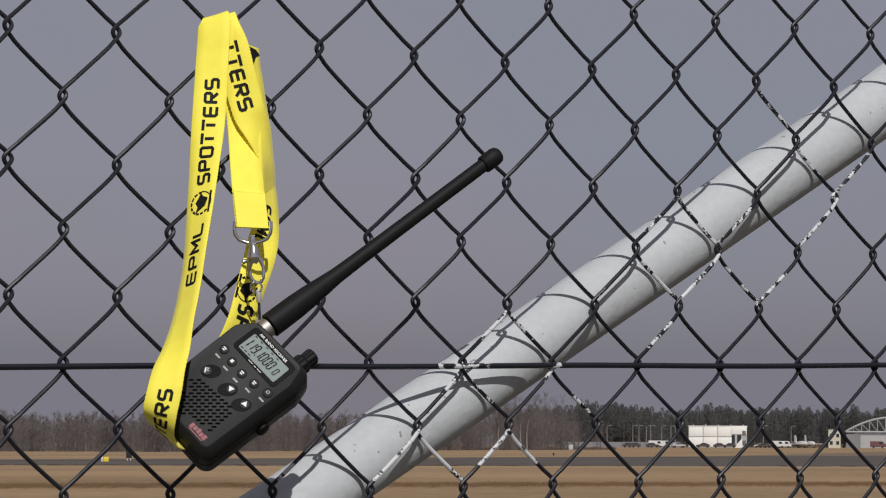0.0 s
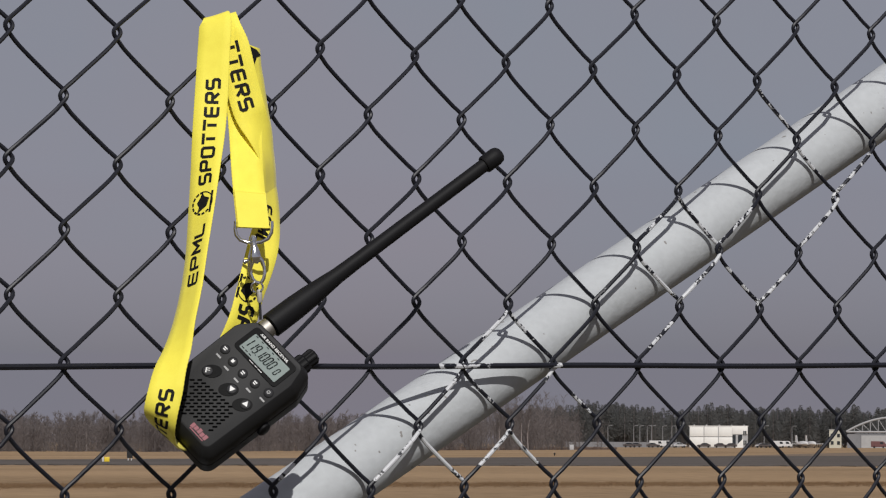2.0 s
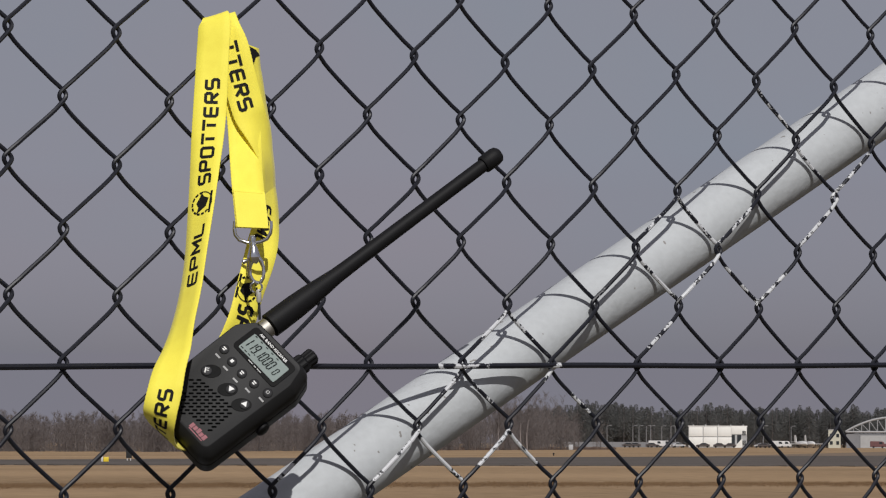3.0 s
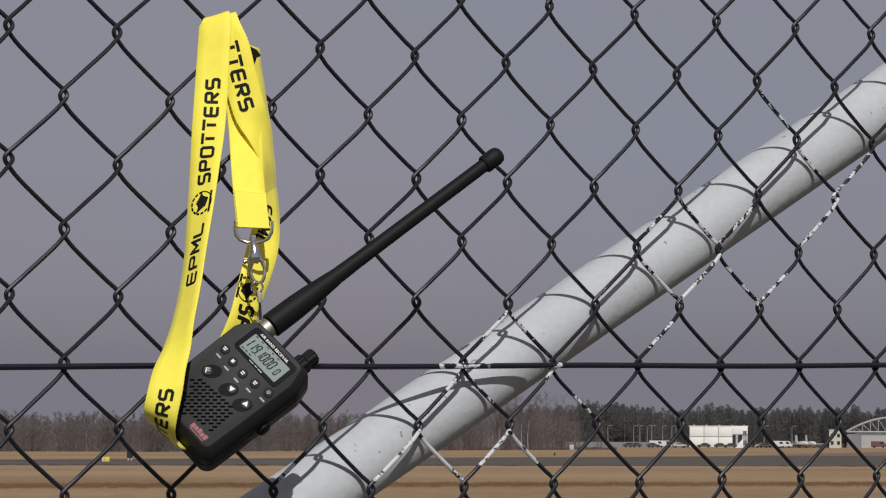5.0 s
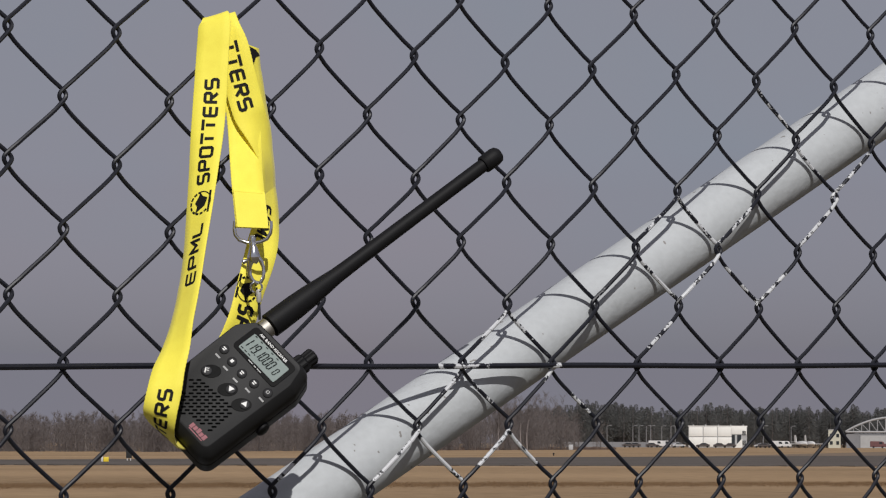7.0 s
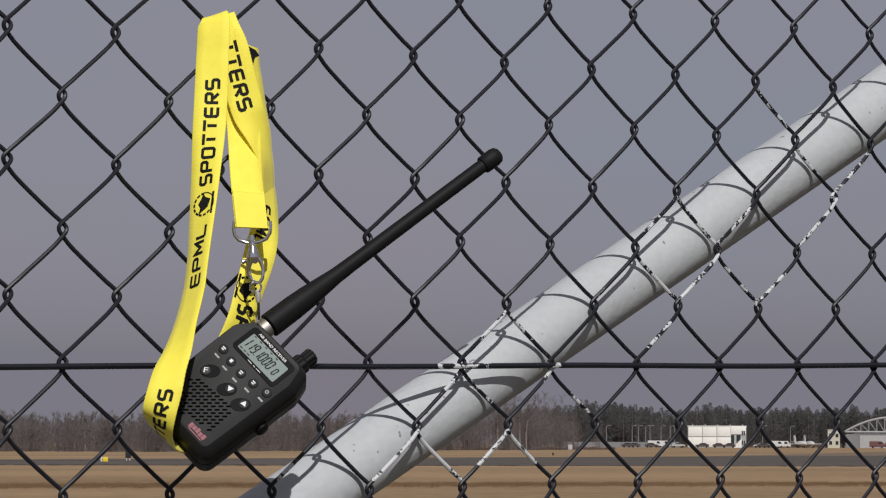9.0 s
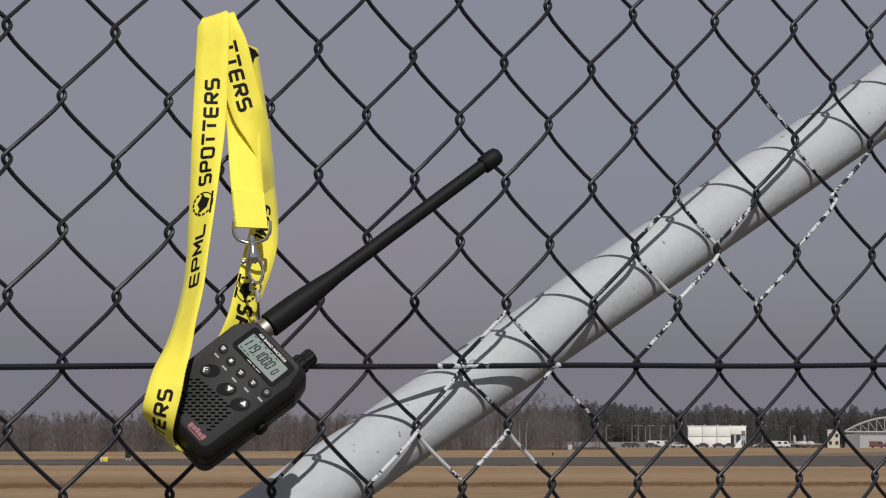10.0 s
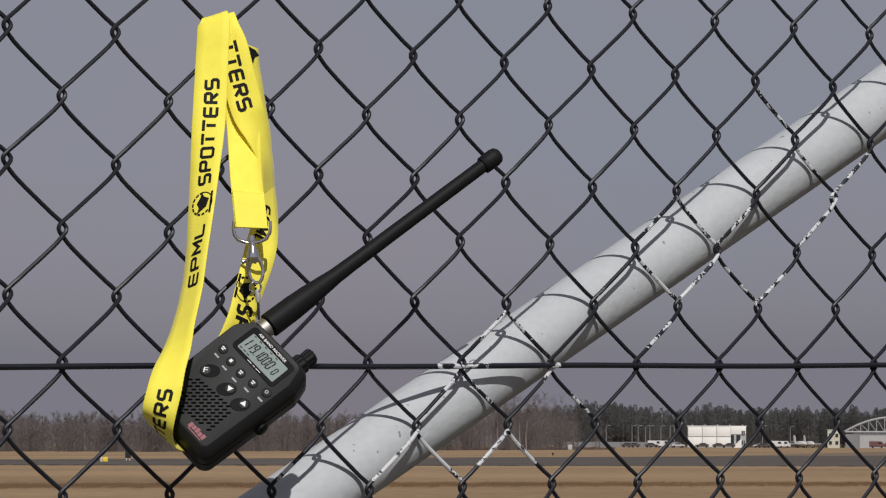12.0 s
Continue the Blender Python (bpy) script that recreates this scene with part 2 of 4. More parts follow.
# Paint splashed through the mesh when the pipe was painted: (wire, half diamond): (thickness, from, to)
SPLASH = {(6, -2): (0.62, 0.15, 0.92), (7, -2): (0.60, 0.12, 0.80), (8, -2): (0.56, 0.35, 0.88), (9, -2): (0.62, 0.40, 0.82), (8, 0): (0.60, 0.38, 0.82),
          (9, 0): (0.48, 0.05, 0.90), (9, -1): (0.66, 0.76, 1.0), (10, -1): (0.60, 0.22, 0.54), (12, 0): (0.52, 0.30, 0.70), (8, -1): (0.40, 0.15, 0.8)}
SPLASH.update({(4, -2): (0.52, 0.14, 0.36), (11, 1): (0.44, 0.06, 0.40), (12, 1): (0.48, 0.1, 0.8), (13, 1): (0.47, 0.15, 0.9), (13, 2): (0.46, 0.1, 0.9), (12, 2): (0.36, 0.2, 0.9),
               (14, 2): (0.48, 0.1, 0.75), (14, 1): (0.42, 0.1, 0.8), (15, 1): (0.47, 0.02, 0.6), (16, 2): (0.48, 0.15, 1.0)})
SPLASH.update({(17, 3): (0.45, 0.0, 0.8), (16, 3): (0.42, 0.1, 0.95), (15, 4): (0.42, 0.1, 0.9), (7, -1): (0.42, 0.5, 0.85)})


def splash_at(n, j, f):
    level, start, stop = SPLASH.get((n, j), (0, 0, 1))
    return level * max(0.0, min(1.0, (f - start + 0.08) / 0.08, (stop + 0.08 - f) / 0.08))


def splashed(ob, levels, sides=8):
    """Gives each ring of a wire its thickness of splashed paint."""
    data = ob.data.attributes.new("splash", "FLOAT", "POINT").data
    for k, level in enumerate(levels):
        for q in range(sides):
            data[k * sides + q].value = level


def build_fence():
    fence = empty("chain_link_fence", pose(0, 0, 0), "dark plastic-coated chain-link fence flecked with white paint", "fence")
    rnd = random.Random(4)
    j0, j1 = -36, 18
    for n in range(-52, 72):
        steps, sides = (20, 8) if -5 < n < 26 else (8, 6)
        pts = zigzag(n * 0.5 + 0.25, j0, j1, rnd, n % 2, steps)
        wire = part("mesh_wire", tube(bmesh.new(), pts, WIRE_R, sides), WIRE, fence)
        if 3 < n < 18:
            splashed(wire, [splash_at(n, j0 + k // steps, bend(k % steps / steps)) for k in range(len(pts))])
    pts = [lattice(i * 0.25, 0, 0.0003 * math.sin(i * 1.7) - 0.0036) + Vector((0, 0, 0.0004 * math.sin(i * 0.37) - 0.0030 + 0.00006 * i)) for i in range(-104, 144)]
    wire = part("tension_wire", tube(bmesh.new(), pts, 0.0020, 8), WIRE, fence, "horizontal tension wire")
    splashed(wire, [0.44 if i in (15, 16, 17, 20) else 0 for i in range(-104, 144)])


build_fence()


def build_pipe():
    bm = bmesh.new()
    foot = PIPE_A - PIPE_DIR * ((PIPE_A.z + 0.05) / PIPE_DIR.z)
    top = PIPE_B + PIPE_DIR * 1.0
    length = (top - foot).length
    n = 60
    tube(bm, [foot + PIPE_DIR * (length * k / n) for k in range(n + 1)], 0.0253, 48)
    ob = part("brace_pipe", bm, PIPE)
    tagged(ob, "white-painted steel brace pipe slanting behind the fence", "pipe")


build_pipe()


# ---------- scanner radio ----------
BLACK = material("black_moulded_plastic", (0.0180, 0.0180, 0.0188), rough=0.52, vary=0.2, scale=60, fine=30, bump=0.25, depth=0.0003, spec=0.17)
RUBBER = material("black_rubber", (0.0085, 0.0085, 0.0095), spec=0.18, rough=0.6, vary=0.2, scale=80, fine=10, bump=0.2, depth=0.0003)
GLOSS = material("dark_display_surround", (0.0030, 0.0030, 0.0034), rough=0.25, vary=0.1, scale=50, bump=0.02, spec=0.03)
NICKEL = material("nickel_plate", (0.37, 0.35, 0.32), rough=0.55, metal=1.0, vary=0.15, scale=300, fine=4, bump=0.15, depth=0.0003)
CHROME = material("polished_steel", (0.84, 0.84, 0.85), rough=0.12, metal=1.0, vary=0.08, scale=200, fine=4, bump=0.08, depth=0.0003)
BRIGHT = material("satin_silver_sleeve", (0.80, 0.79, 0.77), rough=0.42, metal=0.6, vary=0.06, scale=200, bump=0.0)
LCD = material("liquid_crystal_glass", (0.175, 0.222, 0.210), spec=0.2, rough=0.4, vary=0.06, scale=60, bump=0.0)
INK = material("display_segment_ink", (0.010, 0.013, 0.013), spec=0.05, rough=0.8, vary=0.1, scale=100, bump=0.0)
VOID = material("dark_slot", (0.003, 0.003, 0.003), rough=1.0, vary=0.1, scale=100, bump=0.0, spec=0.0)
KEYCAP = material("button_grey_plastic", (0.035, 0.035, 0.038), spec=0.2, rough=0.5, vary=0.1, scale=200, bump=0.05, depth=0.0002)
WHITE_INK = material("white_print", (0.75, 0.75, 0.74), rough=0.5, vary=0.08, scale=300, bump=0.0)
GREY_INK = material("grey_print", (0.28, 0.28, 0.28), rough=0.5, vary=0.1, scale=300, bump=0.0)
RED_INK = material("red_print", (0.22, 0.025, 0.045), rough=0.5, vary=0.2, scale=300, bump=0.0)
CORD = material("black_cord", (0.012, 0.012, 0.012), rough=0.8, vary=0.3, scale=900, bump=0.3, depth=0.0003)

RADIO_AT = pose(0.0904, -0.0471, 1.4862, -35.195, 43.902, -62.373)


def loft(bm, rings):
    """Joins closed rings of equal count into one skin with both ends capped."""
    made = [[bm.verts.new(p) for p in ring] for ring in rings]
    n = len(made[0])
    for a, b in zip(made, made[1:]):
        for k in range(n):
            bm.faces.new((a[k], a[(k + 1) % n], b[(k + 1) % n], b[k]))
    bm.faces.new(made[0][::-1])
    bm.faces.new(made[-1])
    bmesh.ops.recalc_face_normals(bm, faces=bm.faces)
    return bm


def rounded(corners, segments=5):
    """A closed outline from (x, z, radius) corners, counter-clockwise."""
    pts = []
    n = len(corners)
    for k in range(n):
        p, q, r = (Vector(corners[(k + d) % n][:2]) for d in (-1, 0, 1))
        rad = corners[k][2]
        a, b = (p - q).normalized(), (r - q).normalized()
        half = a.angle(b) / 2
        cut = rad / math.tan(half)
        centre = q + (a + b).normalized() * (rad / math.sin(half))
        s, e = q + a * cut - centre, q + b * cut - centre
        turn = math.atan2(s.x * e.y - s.y * e.x, s.dot(e))
        for i in range(segments + 1):
            ang = turn * i / segments
            c, w = math.cos(ang), math.sin(ang)
            pts.append((centre.x + s.x * c - s.y * w, centre.y + s.x * w + s.y * c))
    return pts


def inset(pts, d):
    n = len(pts)
    res = []
    for k in range(n):
        p, q, r = (Vector(pts[(k + i) % n]) for i in (-1, 0, 1))
        t = (r - p).normalized()
        res.append((q.x - t.y * d, q.y + t.x * d))
    return res


def flat_text(string, size):
    """Built-in letters as flat vertices and faces, about the middle of their box."""
    data = bpy.data.curves.new("letters", "FONT")
    data.body, data.size, data.resolution_u = string, size, 3
    ob = new("letters", data)
    me = bpy.data.meshes.new_from_object(ob.evaluated_get(bpy.context.evaluated_depsgraph_get()))
    verts = [v.co.copy() for v in me.vertices]
    faces = [list(p.vertices) for p in me.polygons]
    bpy.data.objects.remove(ob)
    bpy.data.meshes.remove(me)
    bpy.data.curves.remove(data)
    lo = [min(v[k] for v in verts) for k in (0, 1)]
    hi = [max(v[k] for v in verts) for k in (0, 1)]
    mid = [(a + b) / 2 for a, b in zip(lo, hi)]
    wide, high = hi[0] - lo[0], hi[1] - lo[1]
    return [((v.x - mid[0]) / wide, (v.y - mid[1]) / high) for v in verts], faces


def print_on(bm, string, place, wide, high, bold=0.0):
    """Letters of that width and height, each vertex carried onto its surface by place(x, y)."""
    verts, faces = flat_text(string, 0.01)
    flat = bmesh.new()
    spots = [flat.verts.new((x * wide, y * high, 0)) for x, y in verts]
    for f in faces:
        ring = [spots[k] for k in f]
        if len(set(f)) == len(f) and flat.faces.get(ring) is None:
            flat.faces.new(ring)
    bmesh.ops.triangulate(flat, faces=flat.faces)
    for step in range(2):
        bmesh.ops.subdivide_edges(flat, edges=[e for e in flat.edges if e.calc_length() > high * 0.2], cuts=1)
        bmesh.ops.triangulate(flat, faces=flat.faces)
    flat.verts.index_update()
    flat.verts.index_update()
    for shift in ((0.0,) if not bold else (-bold, bold)):
        copies = [bm.verts.new(place(v.co.x + shift, v.co.y + shift * 0.6)) for v in flat.verts]
        if shift > 0:
            for v in copies:
                v.co += Vector((-0.634, -0.773, 0.2)) * 0.00006
        for f in flat.faces:
            ring = [copies[v.index] for v in f.verts]
            if bm.faces.get(ring) is None:
                bm.faces.new(ring)
    flat.free()
    return bm


STROKES = {"E": ("bacd", "ef"), "P": ("cabfe",), "M": ("cambd",), "L": ("acd",), "S": ("baefdc",), "O": ("abdca",), "T": ("ab", "tu"), "R": ("cabfe", "gd")}
NODES = {"a": (0, 1), "b": (1, 1), "c": (0, 0), "d": (1, 0), "e": (0, 0.5), "f": (1, 0.5), "m": (0.5, 0.36), "t": (0.5, 0.9), "u": (0.5, 0), "g": (0.46, 0.42)}


def stroke(bm, pts, closed, half, place):
    """One pen stroke of even width along a bent line, laid on a surface by place(x, y)."""
    pts = [Vector(p) for p in pts]
    line = []
    for a, b in zip(pts, pts[1:]):
        n = max(1, int((b - a).length / 0.0012))
        line.extend(a.lerp(b, k / n) for k in range(n))
    if not closed:
        line.append(pts[-1])
    rows, count = [], len(line)
    for k, p in enumerate(line):
        back = line[(k - 1) % count] if closed or k else None
        ahead = line[(k + 1) % count] if closed or k < count - 1 else None
        d0 = (p - back).normalized() if back else (ahead - p).normalized()
        d1 = (ahead - p).normalized() if ahead else d0
        across = Vector((-d0.y - d1.y, d0.x + d1.x)).normalized()
        across *= half / max(0.5, across.dot(Vector((-d0.y, d0.x))))
        rows.append([bm.verts.new(place(*(p + across * w))) for w in (-1, 1)])
    pairs = list(zip(rows, rows[1:])) + ([(rows[-1], rows[0])] if closed else [])
    for a, b in pairs:
        bm.faces.new((a[0], b[0], b[1], a[1]))


def square_letters(bm, string, place, wide, high):
    """Broad square capitals with clipped corners, as the ribbon is printed."""
    pitch, half = wide / len(string), high * 0.100
    h = high - 2 * half
    for k, char in enumerate(string):
        x0, y0 = -wide / 2 + pitch * (k + 0.065) + half, -high / 2 + half
        if char == "T":
            x0, w = x0 - pitch * 0.065, pitch - 2 * half
        else:
            w = pitch * 0.87 - 2 * half
        for code in STROKES[char]:
            closed = len(code) > 2 and code[0] == code[-1]
            ring = [Vector(NODES[c]) for c in (code[:-1] if closed else code)]
            spots = [Vector((x0 + p.x * w, y0 + p.y * h)) for p in ring]
            if code[0] in "et":
                spots[0] += (spots[1] - spots[0]).normalized() * half * 1.02
            bent = []
            for i, p in enumerate(spots):
                if char == "M" or (not closed and i in (0, len(spots) - 1)):
                    bent.append(p)
                    continue
                a, b = spots[i - 1], spots[(i + 1) % len(spots)]
                bent.extend((p + (a - p).normalized() * half * 0.9, p + (b - p).normalized() * half * 0.9))
            if closed:
                bent.append(bent[0])
            stroke(bm, bent, closed, half, place)
    return bm


def disc(bm, centre, radius, y0, y1, sides=20, dome=0.0):
    """A round key standing on the front, from y0 out to y1."""
    x, z = centre
    ring = lambda r, y: [(x + r * math.cos(a), y, z + r * math.sin(a)) for a in (2 * math.pi * k / sides for k in range(sides))]
    return loft(bm, [ring(radius, y0), ring(radius, y1 + dome), ring(radius * 0.8, y1)])


def plate(bm, outline, y0, y1):
    return loft(bm, [[(x, y0, z) for x, z in outline], [(x, y1, z) for x, z in outline]])


SEGMENTS = {"0": "abcdef", "1": "bc", "9": "abcdfg"}


def seven(bm, char, x, z, w, h, y):
    """One digit of slanted bars."""
    t, lean = w * 0.34, 0.12
    spots = {"a": (0, h / 2, 1), "g": (0, 0, 1), "d": (0, -h / 2, 1), "f": (-w / 2, h / 4, 0), "b": (w / 2, h / 4, 0),
             "e": (-w / 2, -h / 4, 0), "c": (w / 2, -h / 4, 0)}
    for s in SEGMENTS[char]:
        cx, cz, flat = spots[s]
        a, b = (w / 2 - t * 0.35, t / 2) if flat else (t / 2, h / 4 - t * 0.3)
        pts = [(cx - a, cz - b), (cx + a, cz - b), (cx + a, cz + b), (cx - a, cz + b)]
        bm.faces.new([bm.verts.new((x + px + lean * pz, y, z + pz)) for px, pz in pts])


def build_radio():
    radio = empty("scanner_radio", RADIO_AT, "black handheld air band scanner radio hung by a yellow lanyard", "radio")
    outline = rounded([(-0.0190, -0.0428, 0.004), (0.0324, -0.0424, 0.0075), (0.0326, 0.034, 0.009),
                       (0.0270, 0.0500, 0.007), (-0.0220, 0.0486, 0.007), (-0.0312, 0.036, 0.008), (-0.0295, -0.030, 0.007)])
    face = rounded([(-0.0150, -0.0376, 0.003), (0.0268, -0.0372, 0.004), (0.0276, 0.032, 0.006),
                    (0.0228, 0.0464, 0.005), (-0.0200, 0.0454, 0.005), (-0.0276, 0.034, 0.006), (-0.0262, -0.027, 0.005)])
    blend = lambda w, y: [(p[0] + (q[0] - p[0]) * w, y, p[1] + (q[1] - p[1]) * w) for p, q in zip(face, outline)]
    skin = [(0.0, 0.0150), (0.0006, 0.0155), (0.0006, 0.0162), (0.0, 0.0167), (0.0, 0.0255), (0.0020, 0.0290), (0.0050, 0.0300)]
    rings = [blend(0, 0.0), blend(0.10, 0.0003), blend(0.80, 0.0062), blend(0.95, 0.0085), blend(1, 0.0115)]
    part("case", loft(bmesh.new(), rings + [[(x, y, z) for x, z in inset(outline, d)] for d, y in skin]), BLACK, radio, angle=30)
    # display
    frame_line = rounded([(-0.0183, 0.0226, 0.0026), (0.0222, 0.0226, 0.0026), (0.0218, 0.0432, 0.0026), (-0.0183, 0.0432, 0.0026)], 4)
    display = part("display", plate(bmesh.new(), frame_line, 0.0005, -0.0006), GLOSS, radio, "glossy black display surround")
    glass = rounded([(-0.0146, 0.0247, 0.0008), (0.0195, 0.0253, 0.0008), (0.0190, 0.0392, 0.0008), (-0.0146, 0.0388, 0.0008)], 3)
    part("screen", plate(bmesh.new(), glass, -0.0005, -0.0009), LCD, display, "grey-green liquid crystal screen")
    x = -0.0126
    for c in "119.1000":
        bm = bmesh.new()
        if c == ".":
            bm.faces.new([bm.verts.new((x - 0.0019 + a, -0.0011, 0.0283 + b)) for a, b in ((0, 0), (0.0007, 0), (0.0007, 0.0007), (0, 0.0007))])
            part("decimal_point", bm, INK, display)
            continue
        seven(bm, c, x, 0.0321, 0.0023, 0.0070, -0.0011)
        part("digit", bm, INK, display, "dark segment digit " + c)
        x += 0.0037
    bm = bmesh.new()
    seven(bm, "0", 0.0150, 0.0312, 0.0019, 0.0052, -0.0011)
    part("digit", bm, INK, display, "small dark segment digit 0")
    for k in range(5):
        part("indicator", box(bmesh.new(), (0.0018, 0.0001, 0.0006), (-0.0120 + k * 0.0052, -0.0010, 0.0380)), INK, display)
    for k in range(3):
        part("indicator", box(bmesh.new(), (0.0022, 0.0001, 0.0006), (-0.0124 + k * 0.0034, -0.0010, 0.0262)), INK, display)
    bm = print_on(bmesh.new(), "AIR BAND RECEIVER", lambda a, b: (0.0010 + a, -0.0009, 0.0413 + b), 0.0262, 0.0018, 0.00007)
    part("lettering", bm, WHITE_INK, display, "white capital lettering")
    bm = bmesh.new()
    for a, w in ((-0.004, 0.004), (0.0003, 0.002), (0.0042, 0.004)):
        box(bm, (w, 0.0002, 0.0004), (a + 0.0030, -0.0008, 0.0236))
    part("caption", bm, WHITE_INK, display, "small white caption")
    # keys on their arc, with captions
    for n, (a, b) in enumerate(((-0.0189, 0.0167), (-0.0089, 0.0148), (0.0016, 0.0142), (0.0121, 0.0156), (0.0228, 0.0180))):
        rim = part("key", disc(bmesh.new(), (a, b), 0.0033, 0.0004, -0.0009, dome=0.0004), BLACK, radio, "black round key")
        part("key_cap", disc(bmesh.new(), (a, b), 0.0024, -0.0006, -0.0013, dome=0.0003), KEYCAP, rim, "grey key top")
        bm = bmesh.new()
        if n == 4:
            tube(bm, [(a + 0.0010 * math.cos(q), -0.0015, b + 0.0010 * math.sin(q)) for q in (k * 0.5236 for k in range(13))], 0.0002, 5)
        elif n == 1:
            box(bm, (0.0020, 0.0003, 0.0022), (a, -0.0014, b))
        else:
            box(bm, (0.0026, 0.0003, 0.0008), (a, -0.0014, b + 0.0007))
            box(bm, (0.0020, 0.0003, 0.0008), (a, -0.0014, b - 0.0007))
        part("symbol", bm, WHITE_INK, rim, "white key symbol")
        part("key_label", box(bmesh.new(), (0.0042, 0.0002, 0.0012), (a + 0.0008, -0.0001, b - 0.0062)), GREY_INK, radio, "grey key label")
    for n, (a, b) in enumerate(((-0.0142, -0.0018), (0.0058, 0.0016), (0.0197, 0.0014))):
        slide = 0.0027 if n == 0 else -0.0021
        spot = [(a + u * 0.656 - v * 0.755, b + u * 0.755 + v * 0.656) for u, v in ((slide + 0.0066 * math.cos(q), 0.0046 * math.sin(q)) for q in (2 * math.pi * k / 28 for k in range(28)))]
        pad = part("key_pad", plate(bmesh.new(), spot, 0.0004, -0.0004), GLOSS, radio, "oval glossy key pad")
        part("key_cap", disc(bmesh.new(), (a, b), 0.0032, -0.0003, -0.0014, dome=0.0004), KEYCAP, pad, "grey key top")
        if n == 0:
            bm = print_on(bmesh.new(), "F", lambda p, q: (a + p * 0.75 - q * 0.65, -0.0017, b + q * 0.75 + p * 0.65), 0.0028, 0.0036)
        else:
            bm = bmesh.new()
            turn = 0.75 if n == 1 else 1.75
            ring = [(a + 0.0024 * math.cos(q + turn), -0.0017, b + 0.0024 * math.sin(q + turn)) for q in (0, 2.094, 4.189)]
            bm.faces.new([bm.verts.new(p) for p in ring])
        part("symbol", bm, WHITE_INK, pad, "white key symbol")
    # speaker grille: rows of short slots running on the slant
    c, s = math.cos(radians(50)), math.sin(radians(50))
    for row in range(-8, 8):
        least = -0.0098 if row > 3 else -0.0175 if row > -4 else min(0.0035, -0.0095 + 0.0042 * (-4 - row))
        most = min(0.0022 * (7 - row) + 0.0006, 0.0178) - max(0, -4 - row) * 0.0022
        for k in range(-5, 5):
            p, q = (k + 0.5 * (row % 2)) * 0.0049, row * 0.00236
            a, b = 0.00154 + p * c - q * s, -0.01837 + p * s + q * c
            if not least < p < most or b < -0.0362 or a < -0.0225:
                continue
            slot = [(-0.0014, -0.00065), (0.0014, -0.00065), (0.0017, 0.0), (0.0014, 0.00065), (-0.0014, 0.00065), (-0.0017, 0.0)]
            part("speaker_slot", plate(bmesh.new(), [(a + x * c - z * s, b + x * s + z * c) for x, z in slot], 0.0002, -0.00012), VOID, radio)
    # maker's mark, as plain bars
    bm = bmesh.new()
    for k in range(5):
        box(bm, (0.0025, 0.0002, 0.0036 - 0.0006 * (k % 2)), (0.0092 + k * 0.0029, -0.0001, -0.0332 + 0.0003 * (k % 3)), 0.0)
    box(bm, (0.0125, 0.0002, 0.0007), (0.0152, -0.0001, -0.0357))
    part("maker_mark", bm, RED_INK, radio, "dull red printed mark")
    # knob, aerial, side key
    bm = bmesh.new()
    sides, rings = 36, []
    for z, r, ridge in ((0.0440, 0.0079, 0), (0.0464, 0.0077, 0), (0.0468, 0.0062, 0.0006), (0.0542, 0.0060, 0.0007), (0.0555, 0.0049, 0.0003),
                        (0.0620, 0.0048, 0.0008), (0.0632, 0.0040, 0.0003), (0.0636, 0.0026, 0)):
        rings.append([(0.0158 + (r + ridge * (k // 2 % 2)) * math.cos(2 * math.pi * k / sides), 0.0145 + (r + ridge * (k // 2 % 2)) * math.sin(2 * math.pi * k / sides), z)
                      for k in range(sides)])
    part("volume_knob", loft(bm, rings), RUBBER, radio, "ribbed black volume knob", angle=25)

    def turned(profile, sides=28):
        return loft(bmesh.new(), [[(-0.0187 + r * math.cos(q), 0.0150 + r * math.sin(q), z) for q in (2 * math.pi * k / sides for k in range(sides))] for z, r in profile])
    aerial = part("aerial", turned([(0.0545, 0.0074), (0.0552, 0.0084), (0.0620, 0.0084), (0.0760, 0.0082), (0.0880, 0.0076), (0.0920, 0.0072), (0.1000, 0.0065), (0.1120, 0.0054),
                                    (0.1300, 0.0050), (0.1700, 0.0048), (0.2418, 0.0046)]), RUBBER, radio, "tapered black rubber aerial")
    part("aerial_connector", turned([(0.0430, 0.0068), (0.0455, 0.0068), (0.0456, 0.0060), (0.0470, 0.0060), (0.0471, 0.0066), (0.0538, 0.0066), (0.0540, 0.0055), (0.0547, 0.0055)]),
         NICKEL, aerial, "nickel bayonet connector")
    part("aerial_cap", turned([(0.2413, 0.0055), (0.2420, 0.0061), (0.2513, 0.0062), (0.2544, 0.0055), (0.2558, 0.0040)]), RUBBER, aerial, "rounded black end cap")
    side = [(0.0110 + 0.0048 * math.cos(q), 0.0190 + 0.0052 * math.sin(q)) for q in (2 * math.pi * k / 16 for k in range(16))]
    part("side_key", loft(bmesh.new(), [[(0.0290, y, z - 0.006) for z, y in side], [(0.0345, y, z - 0.006) for z, y in side], [(0.0356, 0.019 + (y - 0.019) * 0.7, 0.005 + (z - 0.011) * 0.7) for z, y in side]]),
         RUBBER, radio, "black side key")
    return radio


radio = build_radio()

# ---------- lanyard ----------
RIGHT, AWAY, UP = Vector((0.773, -0.634, 0)), Vector((0.634, 0.772, 0)), Vector((0, 0, 1))
STRAP_W, STRAP_T = 0.0218, 0.0012
HANG = Vector((0.1120, 0.0, 1.7290))


